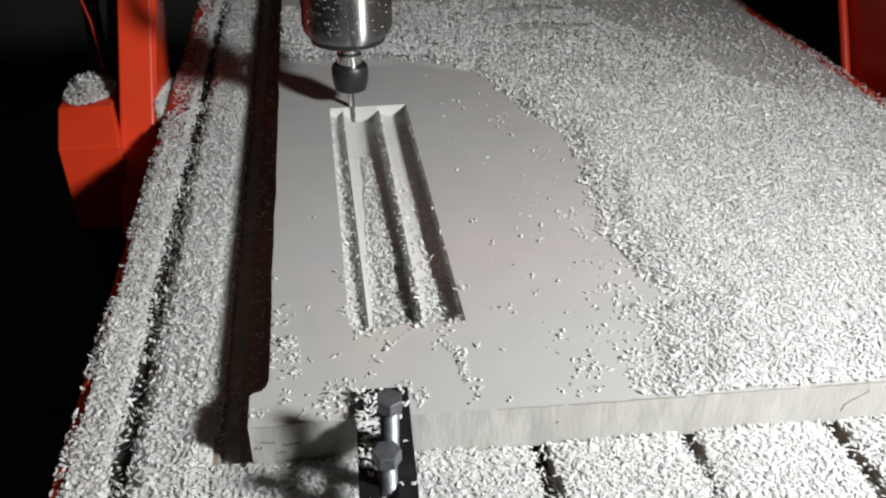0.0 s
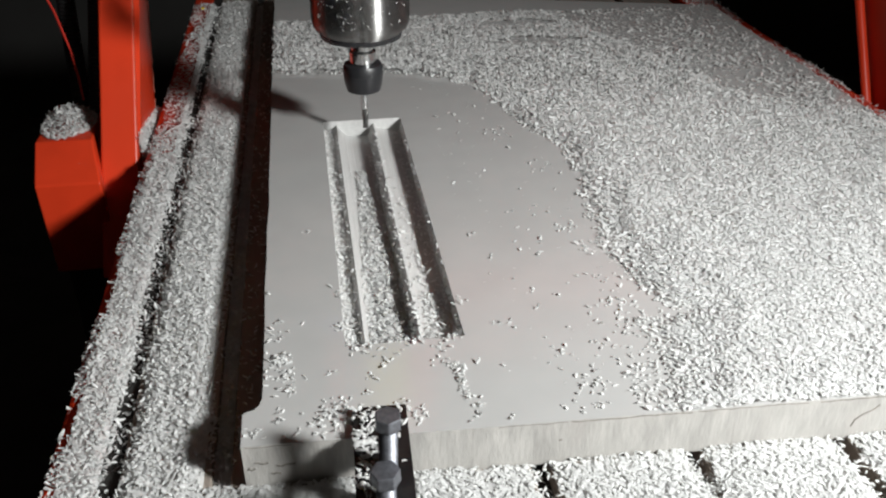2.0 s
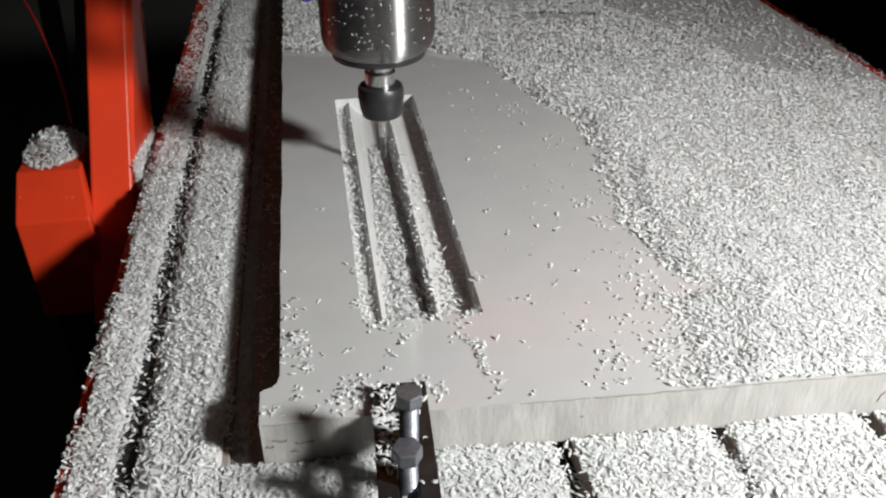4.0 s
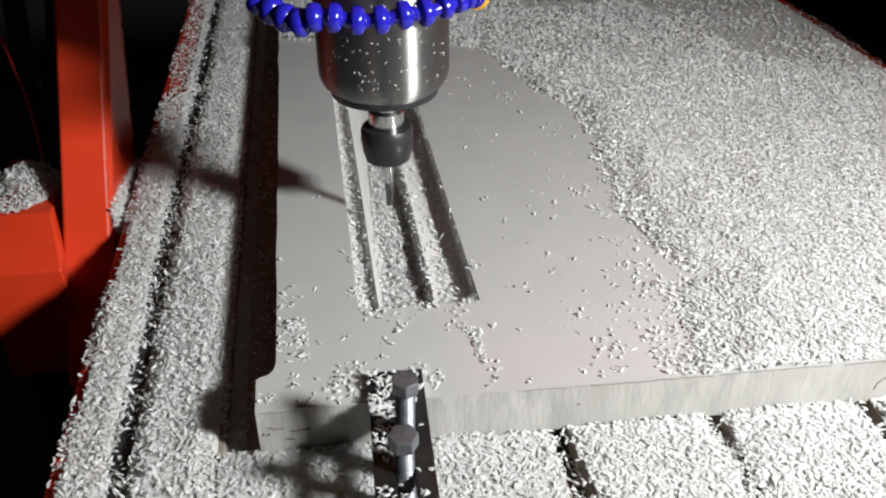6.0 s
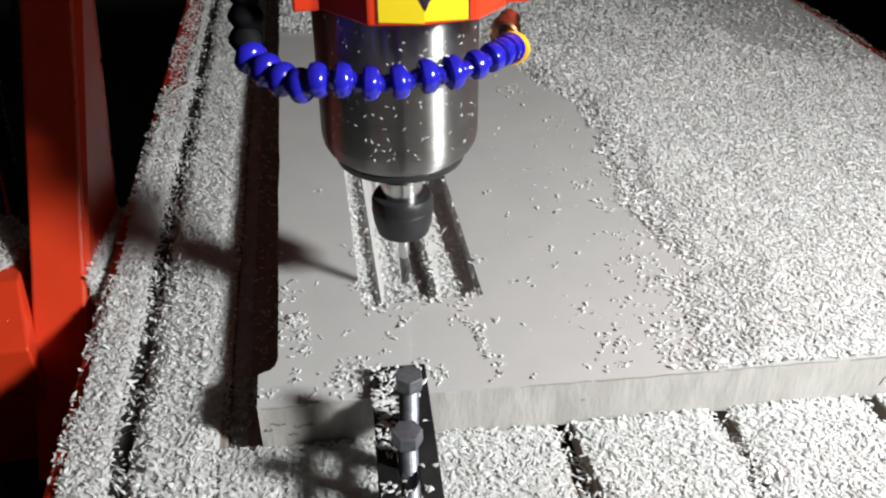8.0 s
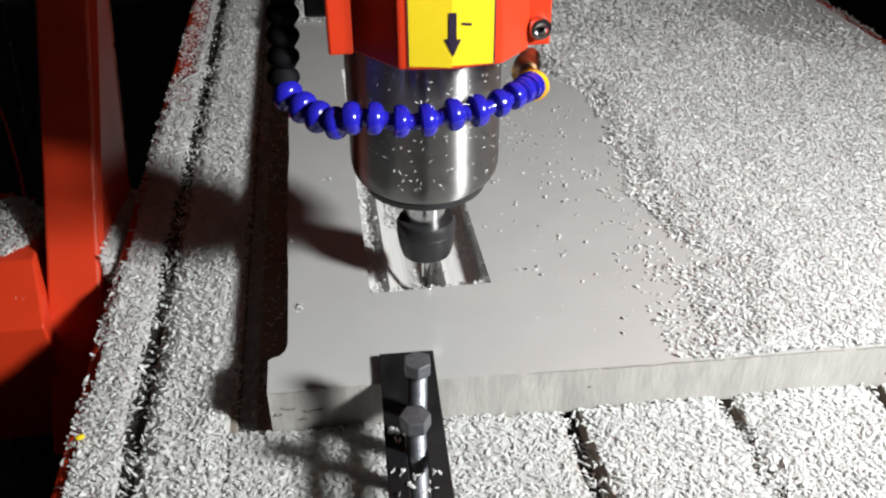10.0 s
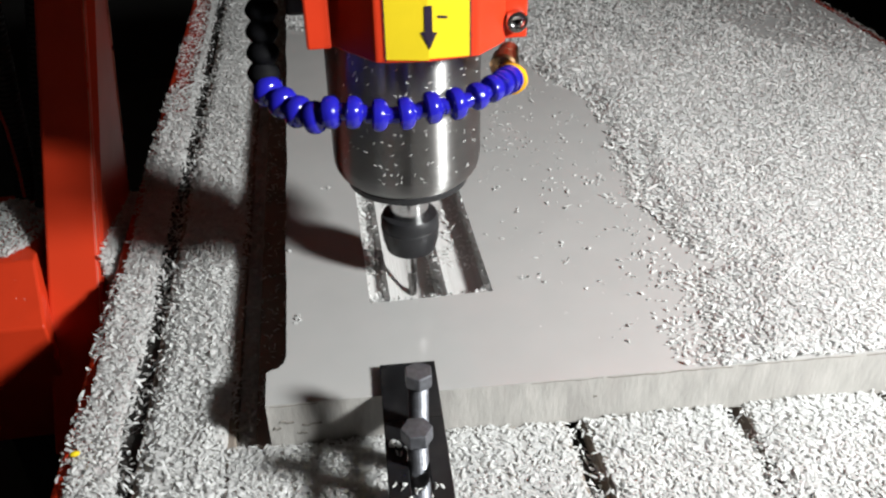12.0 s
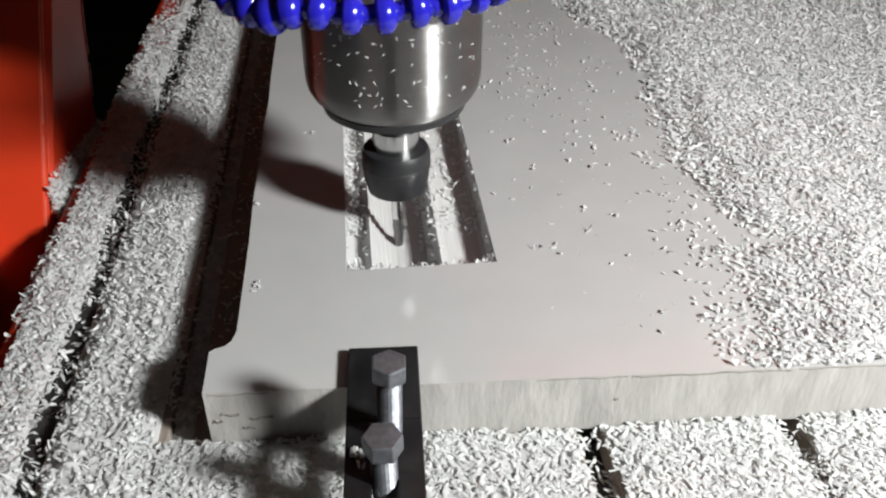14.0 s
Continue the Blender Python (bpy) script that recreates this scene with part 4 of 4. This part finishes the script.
    px, py = np.clip(-0.2560 + 0.0260 * r * np.cos(a), -0.2785, -0.2310), 0.130 + 0.041 * r * np.sin(a)
    chips("chip_heap", np.stack([px, py, -0.0203 + 0.017 * np.clip(1 - r + 0.25 * fbm(px * 2, py * 2, 71), 0, 1) * rng.uniform(0, 1, n) ** 0.6], -1), "white chips heaped on the red cover", parent=g, tilt=0.4)
    n = 4200
    u, v = rng.uniform(0, 1, n), rng.uniform(0, 1, n)
    px, py = -0.1842 + 0.0062 * u, 0.084 + 0.124 * v
    chips("chip_heap", np.stack([px, py, -0.0458 + (0.004 + 0.026 * (1 - u) * np.clip(1.1 - v, 0.1, 1)) * rng.uniform(0.05, 1, n)], -1), "white chips heaped on a red ledge", parent=g, tilt=0.4)
    n = 60
    px, pz = rng.uniform(-0.276, -0.225, n), rng.uniform(-0.045, -0.022, n)
    slope = 0.048 + (pz + 0.047) * 1.585
    chips("stuck_chip", np.stack([px[:22], slope[:22], pz[:22] + 0.0002], -1), "small white chips stuck to the red cover", parent=g, tilt=0.75, size=0.5)
    return g


portal = gantry()


# ---- movement ----
def motions():
    cut, safe = -0.0165, 0.0125
    rows = [(0.0, 0.0144, 0.7625, cut), (0.3, 0.0215, 0.7625, cut), (0.5, 0.0290, 0.7625, cut), (0.65, 0.0315, 0.762, cut + 0.001), (0.8, 0.0318, 0.761, cut + 0.0115), (0.9, 0.0318, 0.760, cut + 0.016), (1.0, 0.0315, 0.758, cut + 0.0245), (1.1, 0.0313, 0.755, safe), (1.2, 0.0312, 0.7506, safe), (1.4, 0.0313, 0.7407, safe), (1.6, 0.0308, 0.7305, safe), (2.0, 0.0300, 0.7145, safe), (2.5, 0.0287, 0.6905, safe), (3.0, 0.0284, 0.668, safe), (3.5, 0.0266, 0.638, safe), (6.0, 0.0226, 0.5137, safe), (6.5, 0.0219, 0.4911, safe), (7.0, 0.0207, 0.4640, safe), (7.5, 0.0204, 0.4405, safe), (8.0, 0.0198, 0.4145, safe), (8.1, 0.0198, 0.411, safe), (8.4, 0.0198, 0.410, safe - 0.010), (8.5, 0.0194, 0.410, safe - 0.0165), (8.7, 0.0191, 0.412, cut + 0.003), (8.9, 0.0194, 0.4138, cut)]
    for k, t in enumerate((9.27, 9.65, 10.02, 10.40)):
        rows.append((t, 0.0288 if k % 2 == 0 else 0.0194, 0.4138 + 0.0082 * (t - 8.9), cut))
    xs = [(10.72, 0.0284), (10.8, 0.0278), (10.9, 0.0239), (11.0, 0.0196), (11.1, 0.0190), (11.2, 0.0200), (11.3, 0.0238), (11.4, 0.0278), (11.5, 0.0278), (11.6, 0.0265), (11.7, 0.0226), (11.8, 0.0189), (11.9, 0.0185), (12.0, 0.0210), (12.1, 0.0258), (12.2, 0.0277), (12.3, 0.0271), (12.4, 0.0241), (12.5, 0.0201), (12.6, 0.0188), (12.7, 0.0198), (12.8, 0.0240), (12.9, 0.0282), (13.0, 0.0285), (13.1, 0.0261), (13.2, 0.0219), (13.3, 0.0193), (13.4, 0.0193), (13.5, 0.0223), (13.6, 0.0271), (13.7, 0.0292), (13.8, 0.0289), (13.9, 0.0246), (14.0, 0.0204)]
    rows += [(t, x, 0.4288 + 0.0077 * (t - 10.8), cut) for t, x in xs]
    for ob in (head, hose):
        walk(ob, [(t, pose(x, y, z)) for t, x, y, z in rows])
    walk(portal, [(t, pose(0, y, 0)) for t, x, y, z in rows])
    walk(crumb, CRUMB_WAY)
    still = pose(0, 0, 0)

    def blow(ob, t, dx, dy, turn=0):
        """Lies still, is blown off the machine to the left and falls to the floor."""
        walk(ob, [(0, still), (t, still), (t + 0.1, pose(dx * 0.12, dy * 0.12, 0.006)), (t + 0.2, pose(dx * 0.4, dy * 0.4, 0.03, 0, 0, turn * 0.3)), (t + 0.4, pose(dx, dy, 0.0, 0, 0, turn)), (t + 0.8, pose(dx * 1.5, dy * 1.5, -0.845, 0, 0, turn)), (14, pose(dx * 1.5, dy * 1.5, -0.845, 0, 0, turn))])

    blow(blown, 8.56, -0.60, 0.22, 6)
    blow(pocket_front, 8.68, -0.62, 0.30, 5)
    blow(bar_blown, 8.95, -0.60, 0.12, 5)
    blow(swept, 9.1, -0.70, 0.16, 5)
    for ob, (t, dx, dy) in zip(flying, THROWS):
        x0, y0 = (0.018 + 0.03 * t, 0.760) if t < 1 else (0.024, 0.429 + 0.0077 * (t - 10.8))
        rest, land = pose(x0, y0, -0.0155), pose(x0 + dx, y0 + dy, -0.849, 0, 0, 80)
        path = [(0, rest)] if t > 0 else []
        path += [(t, rest)] + [(t + 0.7 * u, pose(x0 + dx * u, y0 + dy * u, -0.0155 + 0.75 * u - 1.5835 * u * u, 60 * u, 40 * u, 80 * u)) for u in (0.1, 0.25, 0.4, 0.6, 0.8)]
        if t + 0.7 < 14:
            path += [(t + 0.7, land), (14, land)]
        walk(ob, path)
    low = pose(-0.095, -0.105, -0.013)
    walk(thrown, [(0, low), (8.5, low), (8.62, pose(-0.07, -0.07, 0.012)), (8.8, pose(-0.02, -0.02, 0.01)), (9.0, still), (14, still)])


motions()
